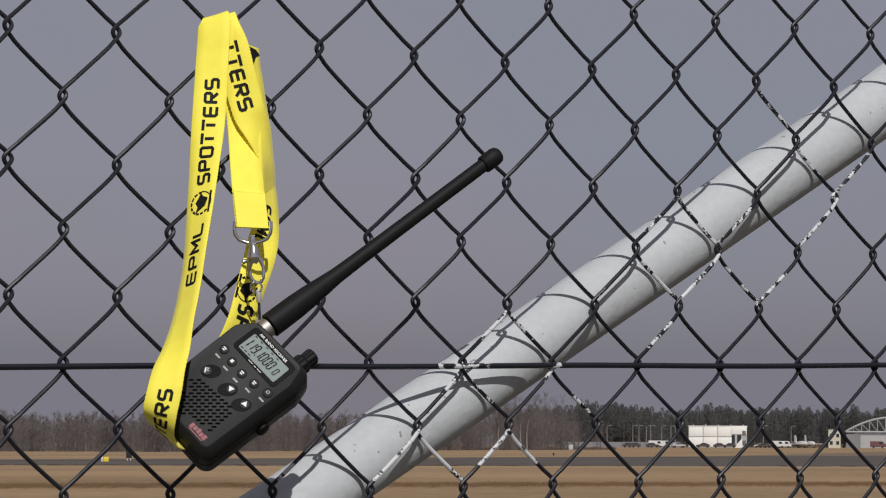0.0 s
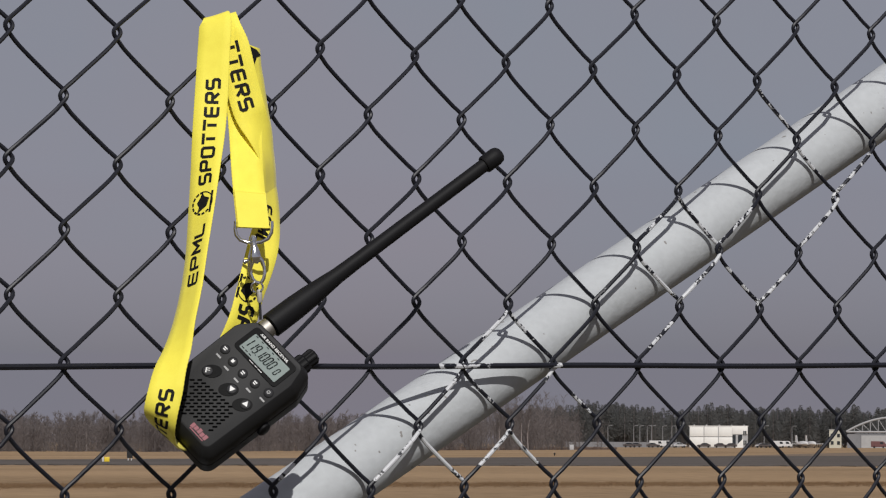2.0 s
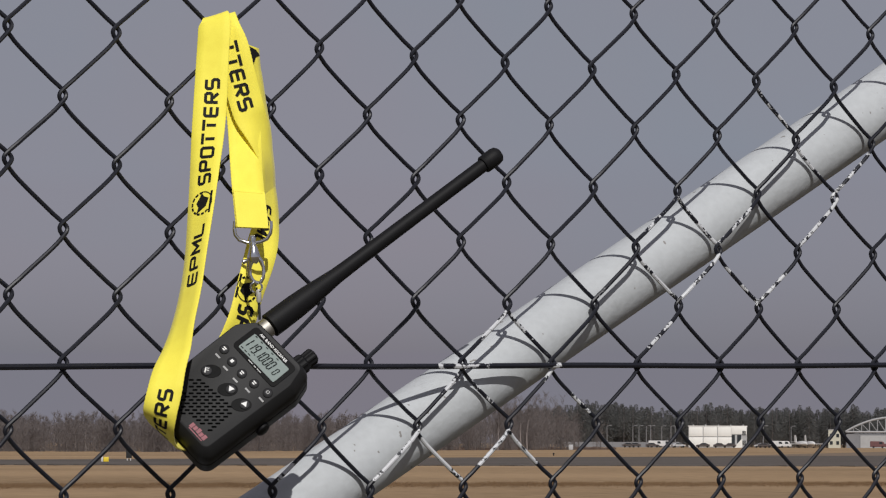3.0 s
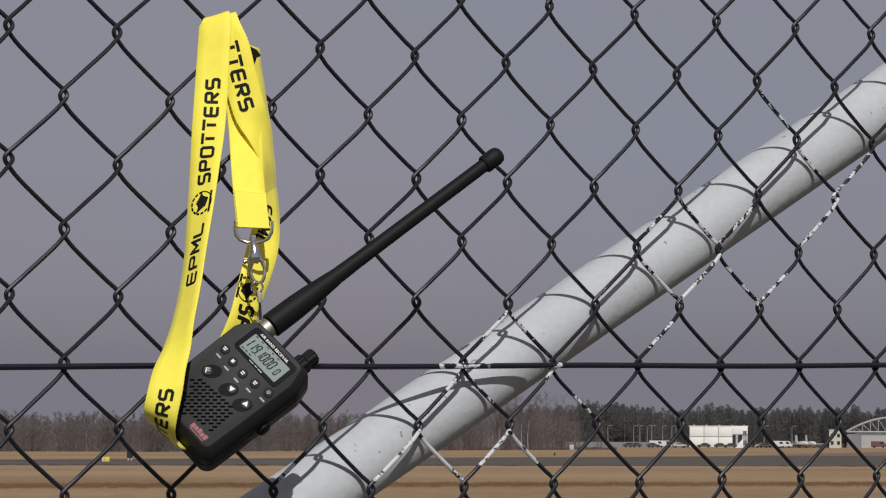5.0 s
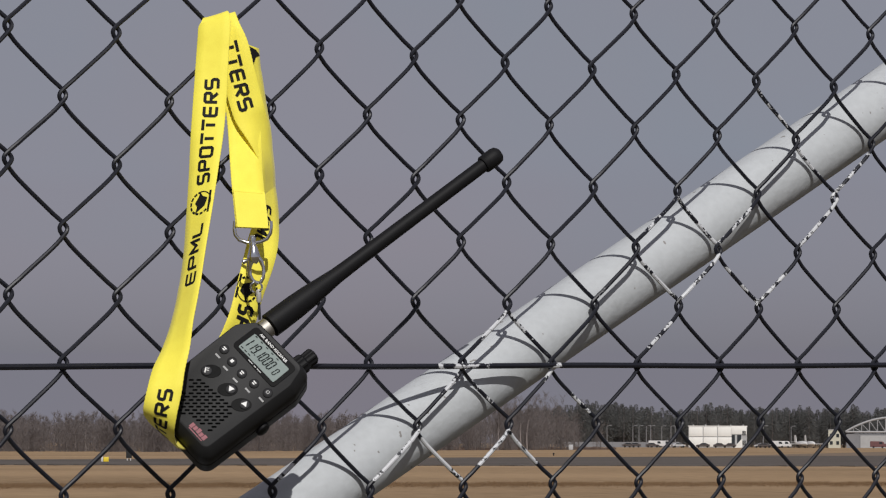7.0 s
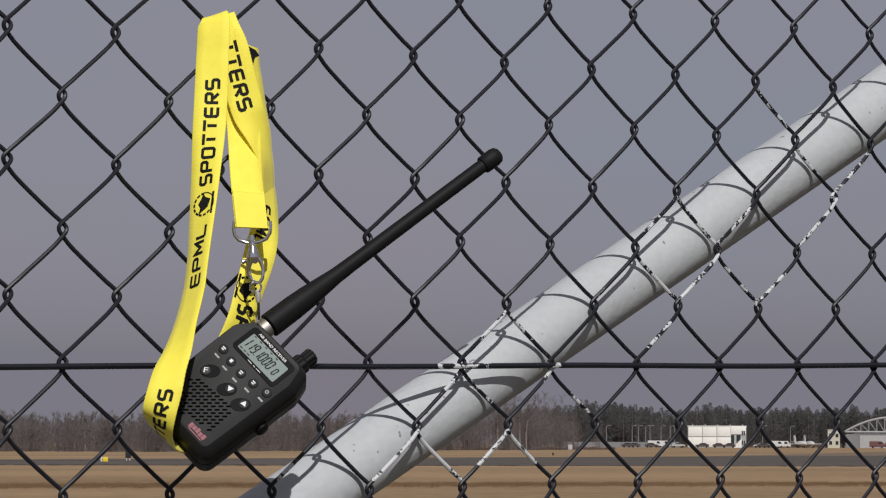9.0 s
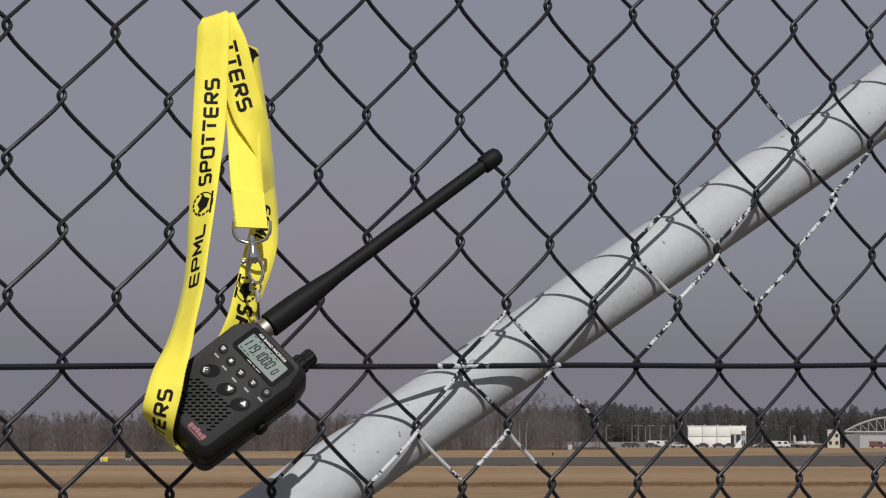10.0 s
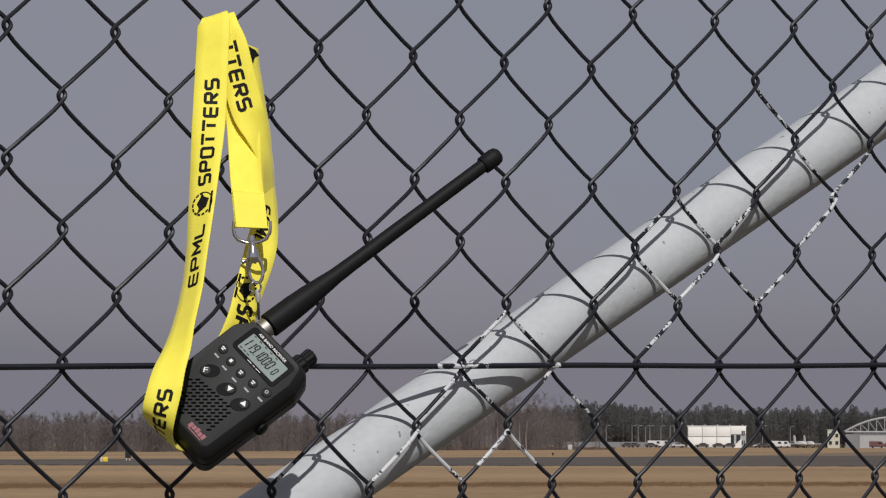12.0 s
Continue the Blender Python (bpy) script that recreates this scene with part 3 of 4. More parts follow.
def strap_material():
    m = material("yellow_woven_ribbon", (0.95, 0.82, 0.075), rough=0.7, vary=0.04, scale=120, fine=12, bump=0.3, depth=0.0003, tint=(0.98, 0.86, 0.09))
    m.node_tree.nodes["Principled BSDF"].inputs["Sheen Weight"].default_value = 0.15
    return m


YELLOW = strap_material()
PRINT = material("black_ribbon_print", (0.012, 0.0115, 0.011), rough=0.6, vary=0.2, scale=400, bump=0.1, depth=0.0002, spec=0.15)


class Ribbon:
    """A flat strap through control points (x, y, z, twist, roll), in the space of origin."""

    def __init__(self, control, origin, count=90):
        pts = [Vector(c[:3]) - origin for c in control]
        tw = [Vector(c[3:5]) for c in control]
        dense = []
        for k in range(len(pts) - 1):
            a, b, c, d = (max(0, min(len(pts) - 1, k + i)) for i in (-1, 0, 1, 2))
            for i in range(24):
                f = i / 24
                mix = lambda v: 0.5 * (2 * v[b] + (v[c] - v[a]) * f + (2 * v[a] - 5 * v[b] + 4 * v[c] - v[d]) * f * f + (3 * v[b] - v[a] - 3 * v[c] + v[d]) * f ** 3)
                dense.append((mix(pts), mix(tw)))
        dense.append((pts[-1], tw[-1]))
        self.s = [0.0]
        for (p, _), (q, _) in zip(dense, dense[1:]):
            self.s.append(self.s[-1] + (q - p).length)
        self.dense, self.length = dense, self.s[-1]

    def frame_at(self, s):
        k = max(1, min(len(self.s) - 1, int(np.searchsorted(self.s, s))))
        f = (s - self.s[k - 1]) / max(1e-9, self.s[k] - self.s[k - 1])
        p = self.dense[k - 1][0].lerp(self.dense[k][0], f)
        w = self.dense[k - 1][1].lerp(self.dense[k][1], f)
        t = (self.dense[min(k + 6, len(self.s) - 1)][0] - self.dense[max(k - 7, 0)][0]).normalized()
        th, rho = radians(w.x), radians(w.y)
        side = RIGHT * (math.cos(th) * math.cos(rho)) + AWAY * math.sin(th) - UP * (math.cos(th) * math.sin(rho))
        side = (side - t * side.dot(t)).normalized()
        return p, t, side, side.cross(t).normalized()

    def at(self, s, across, lift=0.0):
        p, t, side, n = self.frame_at(s)
        if n.dot(AWAY) > 0:
            n = -n
        return p + side * across + n * (STRAP_T / 2 + lift)

    def near(self, z):
        """The length along the strap at which it passes that height, from the top."""
        for k, (p, _) in enumerate(self.dense):
            if p.z <= z:
                return self.s[k]
        return self.length

    def drop(self, z):
        """The same, but only past the crest where it turns down."""
        top = max(range(len(self.dense)), key=lambda k: self.dense[k][0].z)
        return next((self.s[k] for k in range(top, len(self.dense)) if self.dense[k][0].z <= z), self.length)

    def mesh(self, s0, s1, width=STRAP_W, lift=0.0, n=60, wave=0.0, gather=0.0, shift=0.9, over=0.026):
        bm = bmesh.new()
        rings = []
        for k in range(n + 1):
            s = s0 + (s1 - s0) * k / n
            p, t, side, nn = self.frame_at(s)
            p = p - nn * (lift if nn.dot(AWAY) > 0 else -lift)
            ring = []
            snug = min(1.0, max(0.0, (s - 0.004) / over))
            snug = 1 - gather * (1 - snug * snug * (3 - 2 * snug))
            p = p + side * (width / 2 * (1 - snug) * shift)
            h = width / 2 * snug + 0.00022 * (k % 2)
            for a, b in ((-1, -0.3), (-0.97, -1), (-0.5, -1), (0, -1), (0.5, -1), (0.97, -1), (1, -0.3), (1, 0.3), (0.97, 1), (0.5, 1), (0, 1), (-0.5, 1), (-0.97, 1), (-1, 0.3)):
                cup = wave * (a * a - 0.4)
                ring.append(p + side * (a * h) + nn * (b * STRAP_T / 2 + cup))
            rings.append(ring)
        return loft(bm, rings)


FRONT = (
    (0.1165, 0.0080, 1.7180, -10, -10), (0.1140, 0.0040, 1.7272, -10, -14),
    (0.1110, -0.0040, 1.7284, -10, -14), (0.1088, -0.0090, 1.7220, -12, -6), (0.1054, -0.0120, 1.7014, -12, 0), (0.0987, -0.0180, 1.6635, -5, 0),
    (0.0900, -0.0250, 1.6258, -28, 0), (0.0819, -0.0320, 1.5984, -40, 0), (0.0727, -0.0400, 1.5711, -50, 0), (0.0624, -0.0480, 1.5438, -51, 0),
    (0.0538, -0.0530, 1.5237, -48, 0), (0.0465, -0.0570, 1.5078, -34, 0), (0.0392, -0.0600, 1.4948, -18, 0), (0.0344, -0.0620, 1.4813, -6, 4),
    (0.0325, -0.0600, 1.4679, -5, 22), (0.0386, -0.0520, 1.4591, -5, 36), (0.0550, -0.0360, 1.4527, -5, 42), (0.0804, -0.0160, 1.4521, 0, 42))
BACK = (
    (0.1430, -0.0030, 1.7117, 56, 0), (0.1425, -0.0050, 1.7047, 58, 0), (0.1419, -0.0065, 1.6963, 60, 0), (0.1423, -0.0080, 1.6857, 60, 0), (0.1449, -0.0090, 1.6708, 62, 0),
    (0.1459, -0.0135, 1.6518, 64, 0), (0.1483, -0.0130, 1.6295, 66, 0), (0.1473, -0.0180, 1.6023, 58, 0),
    (0.1363, -0.0250, 1.5747, 30, 0), (0.1246, -0.0280, 1.5468, 40, 0), (0.1174, -0.0280, 1.5262, 38, 0), (0.1060, -0.0210, 1.4983, 35, 10),
    (0.0804, -0.0160, 1.4521, 0, 42))
END = (
    (0.1313, -0.0085, 1.6841, 6, 0), (0.1309, -0.0105, 1.6698, 8, 0), (0.1300, -0.0145, 1.6515, 12, 0), (0.1246, -0.0240, 1.6277, 22, 0), (0.1192, -0.0340, 1.6102, 22, 0), (0.1160, -0.0424, 1.5880, 22, 0))

FOLD = (
    (0.1263, 0.0060, 1.7255, -5, -10), (0.1251, 0.0030, 1.7296, -5, -14), (0.1224, -0.0020, 1.7301, -5, -14), (0.1214, -0.0060, 1.7218, -5, -6), (0.1229, -0.0085, 1.7123, -5, 0),
    (0.1242, -0.0105, 1.7029, -4, 0), (0.1261, -0.0125, 1.6917, 0, 0), (0.1288, -0.0145, 1.6787, 6, 0), (0.1317, -0.0170, 1.6656, 16, 0), (0.1382, -0.0190, 1.6510, 46, 0),
    (0.1447, -0.0190, 1.6346, 68, 0), (0.1488, -0.0155, 1.6182, 70, 0), (0.1512, -0.0125, 1.6028, 66, 0))


def emblem(bm, place):
    """A round badge: a solid swept shape inside a broken toothed ring."""
    for k in range(9):
        a = 2 * math.pi * k / 14 + 0.2
        pts = [(r * math.cos(a + d), r * math.sin(a + d)) for r, d in ((0.0072, -0.17), (0.0086, -0.17), (0.0086, 0.15), (0.0072, 0.15))]
        bm.faces.new([bm.verts.new(place(x, y)) for x, y in pts])
    for k in range(22):
        a, b = (4.05 + 2.5 * q / 22 for q in (k, k + 1))
        bm.faces.new([bm.verts.new(place(r * math.cos(c), r * math.sin(c))) for r, c in ((0.0078, a), (0.0085, a), (0.0085, b), (0.0078, b))])
    for pts in (((-0.0072, 0.0040), (-0.0050, 0.0006), (-0.0026, -0.0036), (0.0030, -0.0052), (0.0048, -0.0012), (0.0078, 0.0010), (0.0044, 0.0022), (0.0006, 0.0046), (-0.0026, 0.0026)), ((-0.008, -0.0080), (0.008, -0.0080), (0.008, -0.0062), (-0.008, -0.0062))):
        bm.faces.new([bm.verts.new(place(x, y)) for x, y in pts])
    return bm


def build_lanyard():
    lanyard = empty("lanyard", Matrix.Translation(HANG), "yellow ribbon lanyard with black lettering looped over the fence", "lanyard")
    front, back, end = Ribbon(FRONT, HANG), Ribbon(BACK, HANG), Ribbon(END, HANG)
    joint = front.near(1.5480 - HANG.z)
    upper = part("front_strap", front.mesh(0, joint + 0.003, n=170, gather=0.45), YELLOW, lanyard, angle=60)
    # the lower stretch swings about the place where it turns under the radio
    pivot = Vector((0.0325, -0.0600, 1.4679)) - HANG
    bm = front.mesh(joint - 0.003, front.length, n=110, lift=0.0002)
    bm.transform(Matrix.Translation(-pivot))
    lower = part("lower_strap", bm, YELLOW, lanyard, at=Matrix.Translation(pivot), angle=60)

    def up_front(z, off):
        mid = front.near(z - HANG.z)
        return lambda x, y: front.at(mid - x, off - y, 0.00025)
    for word, z0, z1 in (("SPOTTERS", 1.6892, 1.6135), ("EPML", 1.5932, 1.5466)):
        mid = up_front((z0 + z1) / 2, 0.0010)
        part("lettering", square_letters(bmesh.new(), word, mid, z0 - z1, 0.0102), PRINT, upper, "black capital lettering")
    part("emblem", emblem(bmesh.new(), up_front(1.6035, 0.0010)), PRINT, upper, "black round emblem")
    turn = front.near(1.4838 - HANG.z) + 0.0228
    mid = lambda x, y: front.at(turn - x, 0.0012 - y, 0.0005)
    part("lettering", square_letters(bmesh.new(), "TTERS", lambda x, y: mid(x, y) - pivot, 0.0455, 0.0098), PRINT, lower, "black capital lettering")
    rear = part("back_strap", back.mesh(0, back.length, n=230, gather=0.25, shift=0.0, over=0.02), YELLOW, lanyard, angle=60)

    def down_back(z, off):
        m_ = back.near(z - HANG.z)
        return lambda x, y: back.at(m_ + x, off + y, 0.0003)
    fold_ribbon = Ribbon(FOLD, HANG)
    twist = part("folded_strap", fold_ribbon.mesh(0, fold_ribbon.length, n=120, gather=0.38, shift=0.0, over=0.034), YELLOW, lanyard, angle=60)
    start = fold_ribbon.drop(1.6905 - HANG.z)
    part("lettering", square_letters(bmesh.new(), "TTERS", lambda x, y: fold_ribbon.at(start + x, -0.0010 + y, 0.0004), 0.0485, 0.0102), PRINT, twist, "black capital lettering")
    bm = bmesh.new()
    bm.faces.new([bm.verts.new(back.at(a, b, 0.0004)) for a, b in ((0.0006, -0.0088), (0.0020, 0.0040), (0.0050, 0.0078), (0.0075, 0.0030), (0.0150, -0.0010), (0.0125, -0.0060))])
    part("print_mark", bm, PRINT, rear, "black corner of a printed letter")
    part("emblem", emblem(bmesh.new(), down_back(1.5480, -0.0030)), PRINT, rear, "black round emblem")
    part("lettering", square_letters(bmesh.new(), "EPML", down_back(1.5910, -0.003), 0.031, 0.0100), PRINT, rear, "black capital lettering")
    part("lettering", square_letters(bmesh.new(), "SPOTTERS", down_back(1.5085, 0.0000), 0.068, 0.0130), PRINT, rear, "black capital lettering")
    tail = part("end_strap", end.mesh(0, end.length, n=70), YELLOW, lanyard, angle=60)
    low = end.near(1.6735 - HANG.z)
    part("lettering", square_letters(bmesh.new(), "PO", lambda x, y: end.at(low + x, -0.0015 + y, 0.0003), 0.017, 0.0095), PRINT, tail, "black capital lettering")
    fold = end.near(1.6125 - HANG.z)
    part("stitched_fold", end.mesh(fold, end.length + 0.0004, width=STRAP_W * 0.985, lift=0.0013, n=20), YELLOW, tail, "doubled and stitched ribbon end")
    bm = bmesh.new()
    for k in range(15):
        a = (k - 7) / 7 * STRAP_W * 0.44
        tube(bm, [end.at(fold + 0.0012, a - 0.0004, 0.0014), end.at(fold + 0.0012, a + 0.0004, 0.0014)], 0.0002, 5)
    part("stitching", bm, YELLOW, tail, "row of yellow stitches")

    def hung(*pts):
        return [Vector(p) - HANG for p in pts]
    mid_ring = Vector((0.1160, -0.0430, 1.5895)) - HANG
    bm = tube(bmesh.new(), [mid_ring + RIGHT * (a / 1000) + UP * (b / 1000) for a, b in (
        (-11.6, 3), (-11.9, -2), (-11.2, -6), (-8.6, -9.2), (-4, -10.8), (0, -11.2), (5, -10.6), (9.4, -8.4), (11.6, -4.5), (11.9, 0), (11.7, 3))], 0.0012, 12)
    part("d_ring", bm, CHROME, lanyard, "bright steel ring")
    # swivel hook, laid out in millimetres across and down from the middle of the ring
    pin = Vector((0.1137, -0.0460, 1.5791)) - HANG

    def bar(rows, sides=12):
        return tube(bmesh.new(), [pin + RIGHT * (a / 1000) - UP * (b / 1000) for a, b, _ in rows], [r / 1000 for _, _, r in rows], sides)
    swivel = part("swivel", bar(((0, -4.2, 0.9), (0, -3.8, 1.5), (0, -2.6, 1.6), (0, -2.4, 2.1), (0, -0.4, 2.1), (0, -0.1, 1.4), (0.2, 1.6, 1.5)), 16), CHROME, lanyard, "steel swivel")
    hook = part("hook", bar(((0.3, 1.0, 1.4), (0.4, 2.2, 1.9), (0.6, 4.2, 2.7), (0.8, 6.8, 3.5), (0.9, 9.4, 4.2), (0.6, 12.0, 4.1), (0.3, 14.2, 2.6)), 16), CHROME, lanyard, "steel lobster hook")
    part("collar", bar(((0.1, 1.5, 1.6), (0.1, 1.7, 2.2), (0.15, 2.3, 2.2), (0.15, 2.5, 1.6)), 16), CHROME, swivel)
    part("claw", bar(((-0.9, 11.6, 2.6), (-1.7, 14.4, 2.1), (-2.0, 17.2, 1.5), (-1.7, 20.8, 1.3), (-0.4, 24.2, 1.3), (1.8, 26.5, 1.2), (4.2, 27.2, 1.0))), CHROME, hook)
    part("gate", bar(((3.9, 11.2, 2.0), (5.8, 13.0, 1.5), (7.0, 16.6, 1.1), (7.5, 20.2, 1.1), (6.9, 23.8, 1.2), (5.4, 26.5, 1.2))), CHROME, hook)
    part("thumb_lever", bar(((-0.6, 11.7, 1.6), (-3.6, 12.5, 1.2), (-5.6, 13.2, 1.7), (-6.4, 13.6, 1.1))), CHROME, hook)
    c = pin + RIGHT * 0.0027 - UP * 0.0296
    part("split_ring", tube(bmesh.new(), [c + (RIGHT * math.cos(a) + UP * math.sin(a)) * 0.0036 + AWAY * 0.0012 * math.sin(2 * a) for a in (k * 0.3307 for k in range(21))], 0.0007, 8),
         CHROME, lanyard, "small steel split ring")
    part("crimp", bar(((4.0, 31.1, 1.1), (4.1, 31.8, 1.8), (4.4, 38.6, 1.8), (4.5, 39.6, 1.1))), BRIGHT, lanyard, "silver cord crimp")
    part("cord", bar(((4.5, 39.4, 0.8), (4.6, 43.2, 0.9), (4.8, 46.6, 0.9), (5.0, 50.6, 0.9)), 8), CORD, lanyard, "black carrying cord")
    return upper, lower


front_strap, lower_strap = build_lanyard()

# ---------- far side of the airfield ----------
# distance haze is mixed into these two colours: greyer than real twigs and needles
BARK = foliage("hazed_bare_birch_twigs", (0.212, 0.186, 0.178), (0.240, 0.216, 0.210))
NEEDLES = foliage("hazed_pine_needles", (0.143, 0.145, 0.140), (0.162, 0.163, 0.158))
PALE_BARK = material("pale_birch_bark", (0.22, 0.19, 0.18), rough=0.9, vary=0.3, scale=2, bump=0.0)
CLADDING = material("white_cladding", (0.78, 0.77, 0.73), rough=0.6, vary=0.05, scale=0.4, bump=0.05, depth=0.01)
CREAM = material("cream_render", (0.52, 0.50, 0.41), rough=0.8, vary=0.08, scale=0.5, bump=0.05, depth=0.01)
GREY_METAL = material("grey_galvanised_steel", (0.42, 0.42, 0.42), rough=0.5, metal=0.3, vary=0.12, scale=1, bump=0.02)
POST_GREY = material("dim_grey_post", (0.20, 0.20, 0.205), rough=0.6, vary=0.12, scale=1, bump=0.0)
DARK_GLASS = material("dark_window_glass", (0.03, 0.035, 0.04), rough=0.12, vary=0.1, scale=1, bump=0.0)
GREY_WALL = material("grey_sheet_wall", (0.20, 0.20, 0.21), rough=0.7, vary=0.12, scale=0.4, bump=0.05, depth=0.01)
RED_PAINT = material("dull_red_paint", (0.14, 0.062, 0.062), rough=0.45, vary=0.15, scale=1, bump=0.0)
# dark cars' colour lifted towards brown-grey for the haze in between
DARK_PAINT = material("hazed_dark_car_paint", (0.085, 0.072, 0.070), rough=0.3, vary=0.1, scale=1, bump=0.0)
SILVER_PAINT = material("silver_car_paint", (0.45, 0.45, 0.46), rough=0.35, vary=0.08, scale=1, bump=0.0)
# white truss taken down to grey, with the far haze put into its colour
TRUSS_GREY = material("hazed_truss_paint", (0.34, 0.34, 0.345), rough=0.6, vary=0.1, scale=0.5, bump=0.0)
WHITE_PAINT = material("white_vehicle_paint", (0.62, 0.61, 0.60), rough=0.35, vary=0.05, scale=1, bump=0.0)
SIGN_YELLOW = material("sign_yellow", (0.75, 0.55, 0.03), rough=0.5, vary=0.08, scale=8, bump=0.0)
TYRE = material("tyre_rubber", (0.02, 0.02, 0.02), rough=0.85, vary=0.2, scale=6, bump=0.0)


def facing(distance, bearing, turn=0.0):
    """A pose on the far ground whose local -y looks back at the fence."""
    return Matrix.Translation(out(distance, bearing)) @ pose(0, 0, 0, 0, 0, turn - bearing)


def stuff(name, verts, faces, mats, index, label, category):
    me = bpy.data.meshes.new(name)
    me.from_pydata(verts, [], faces)
    for m in mats:
        me.materials.append(m)
    me.polygons.foreach_set("material_index", index)
    me.update()
    ob = new(name, me)
    return tagged(ob, label, category, kind="stuff")


def build_woods():
    rnd = random.Random(11)

    def sliver(verts, faces, index, base, tip, width, m):
        d = (tip - base)
        side = Vector((rnd.uniform(-1, 1), rnd.uniform(-1, 1), rnd.uniform(-0.3, 0.3))).cross(d)
        side = side.normalized() * width / 2 if side.length > 1e-6 else Vector((width / 2, 0, 0))
        k = len(verts)
        verts.extend((base - side, base + side, tip + side * 0.5, tip - side * 0.5))
        faces.append((k, k + 1, k + 2, k + 3))
        index.append(m)

    verts, faces, index = [], [], []
    for n in range(760):
        b = rnd.uniform(30.5, 42.2)
        if rnd.random() < (b - 40.8) / 1.2:
            continue
        d = 485 + rnd.random() ** 1.4 * 90 + max(0, b - 35) * 32
        root = out(d, b)
        bump_ = noise.noise(Vector((b * 1.3, 0.3, 0))) * 1.0
        h = (5.35 + bump_ * 0.7 + rnd.uniform(-0.9, 0.6)) * (1 + max(0, b - 35) * 0.07)
        if 39.9 < b < 41.3 and rnd.random() < 0.45:
            h *= 1.42
        lean = Vector((rnd.uniform(-0.05, 0.05), rnd.uniform(-0.05, 0.05), 1))
        pale = 1 if rnd.random() < 0.10 else 0
        for q in range(3):
            a = q * 2.094 + rnd.random()
            r = 0.09
            p0, p1 = root + Vector((math.cos(a) * r, math.sin(a) * r, 0)), root + Vector((math.cos(a + 2.094) * r, math.sin(a + 2.094) * r, 0))
            k = len(verts)
            verts.extend((p0, p1, root + lean * h))
            faces.append((k, k + 1, k + 2))
            index.append(pale)
        for q in range(20):
            f = rnd.uniform(0.2, 0.95)
            a = rnd.uniform(0, 6.283)
            reach = (1.15 - f) * h * 0.30 * rnd.uniform(0.5, 1.1)
            base = root + lean * (h * f)
            tip = base + Vector((math.cos(a) * reach, math.sin(a) * reach, reach * rnd.uniform(0.7, 1.5)))
            sliver(verts, faces, index, base, tip, 0.07, 0)
            for w in range(11):
                s_ = base.lerp(tip, rnd.uniform(0.2, 1.0))
                sliver(verts, faces, index, s_, s_ + Vector((rnd.uniform(-0.3, 0.3), rnd.uniform(-0.3, 0.3), rnd.uniform(-0.1, 0.45))), rnd.uniform(0.02, 0.05), 0)
        for w in range(380):
            s_ = root + Vector((rnd.uniform(-1.3, 1.3), rnd.uniform(-1.3, 1.3), rnd.uniform(-0.2, h * 0.76)))
            sliver(verts, faces, index, s_, s_ + Vector((rnd.uniform(-0.3, 0.3), rnd.uniform(-0.3, 0.3), rnd.uniform(0.1, 0.4))), rnd.uniform(0.025, 0.07), 0)
    stuff("bare_woodland", verts, faces, (BARK, PALE_BARK), index, "leafless grey-brown birch wood along the airfield edge, paled by painted haze", "woodland")

    verts, faces, index = [], [], []
    for n in range(540):
        b = rnd.uniform(40.4, 48.2)
        d = 1135 + rnd.random() ** 1.3 * 150
        root = out(d, b)
        h = 12.2 + noise.noise(Vector((b * 1.7, 5.1, 0))) * 1.6 + rnd.uniform(-1.6, 1.6) + (1.4 if rnd.random() < 0.08 else 0) + max(0, 1 - abs(b - 42.0) / 0.6) * 1.6
        sliver(verts, faces, index, root, root + Vector((0, 0, h)), 0.3, 1)
        sliver(verts, faces, index, root, root + Vector((0, 0, h)), 0.3, 1)
        low = rnd.uniform(0.02, 0.3)
        for q in range(820):
            f = low + (1 - low) * rnd.random() ** 0.8
            a = rnd.uniform(0, 6.283)
            reach = (0.55 + 2.7 * math.sin(min(1.0, (1 - f) * 1.9) * 1.5)) * rnd.uniform(0.3, 1.0)
            base = root + Vector((math.cos(a) * reach * 0.55, math.sin(a) * reach * 0.55, h * f))
            tip = root + Vector((math.cos(a) * reach, math.sin(a) * reach, h * f - reach * rnd.uniform(-0.15, 0.45)))
            sliver(verts, faces, index, base, tip, rnd.uniform(0.07, 0.18), 0)
    stuff("pine_woodland", verts, faces, (NEEDLES, BARK), index, "dark green pine wood, greyed by painted haze, with an uneven spiky skyline", "woodland")


build_woods()


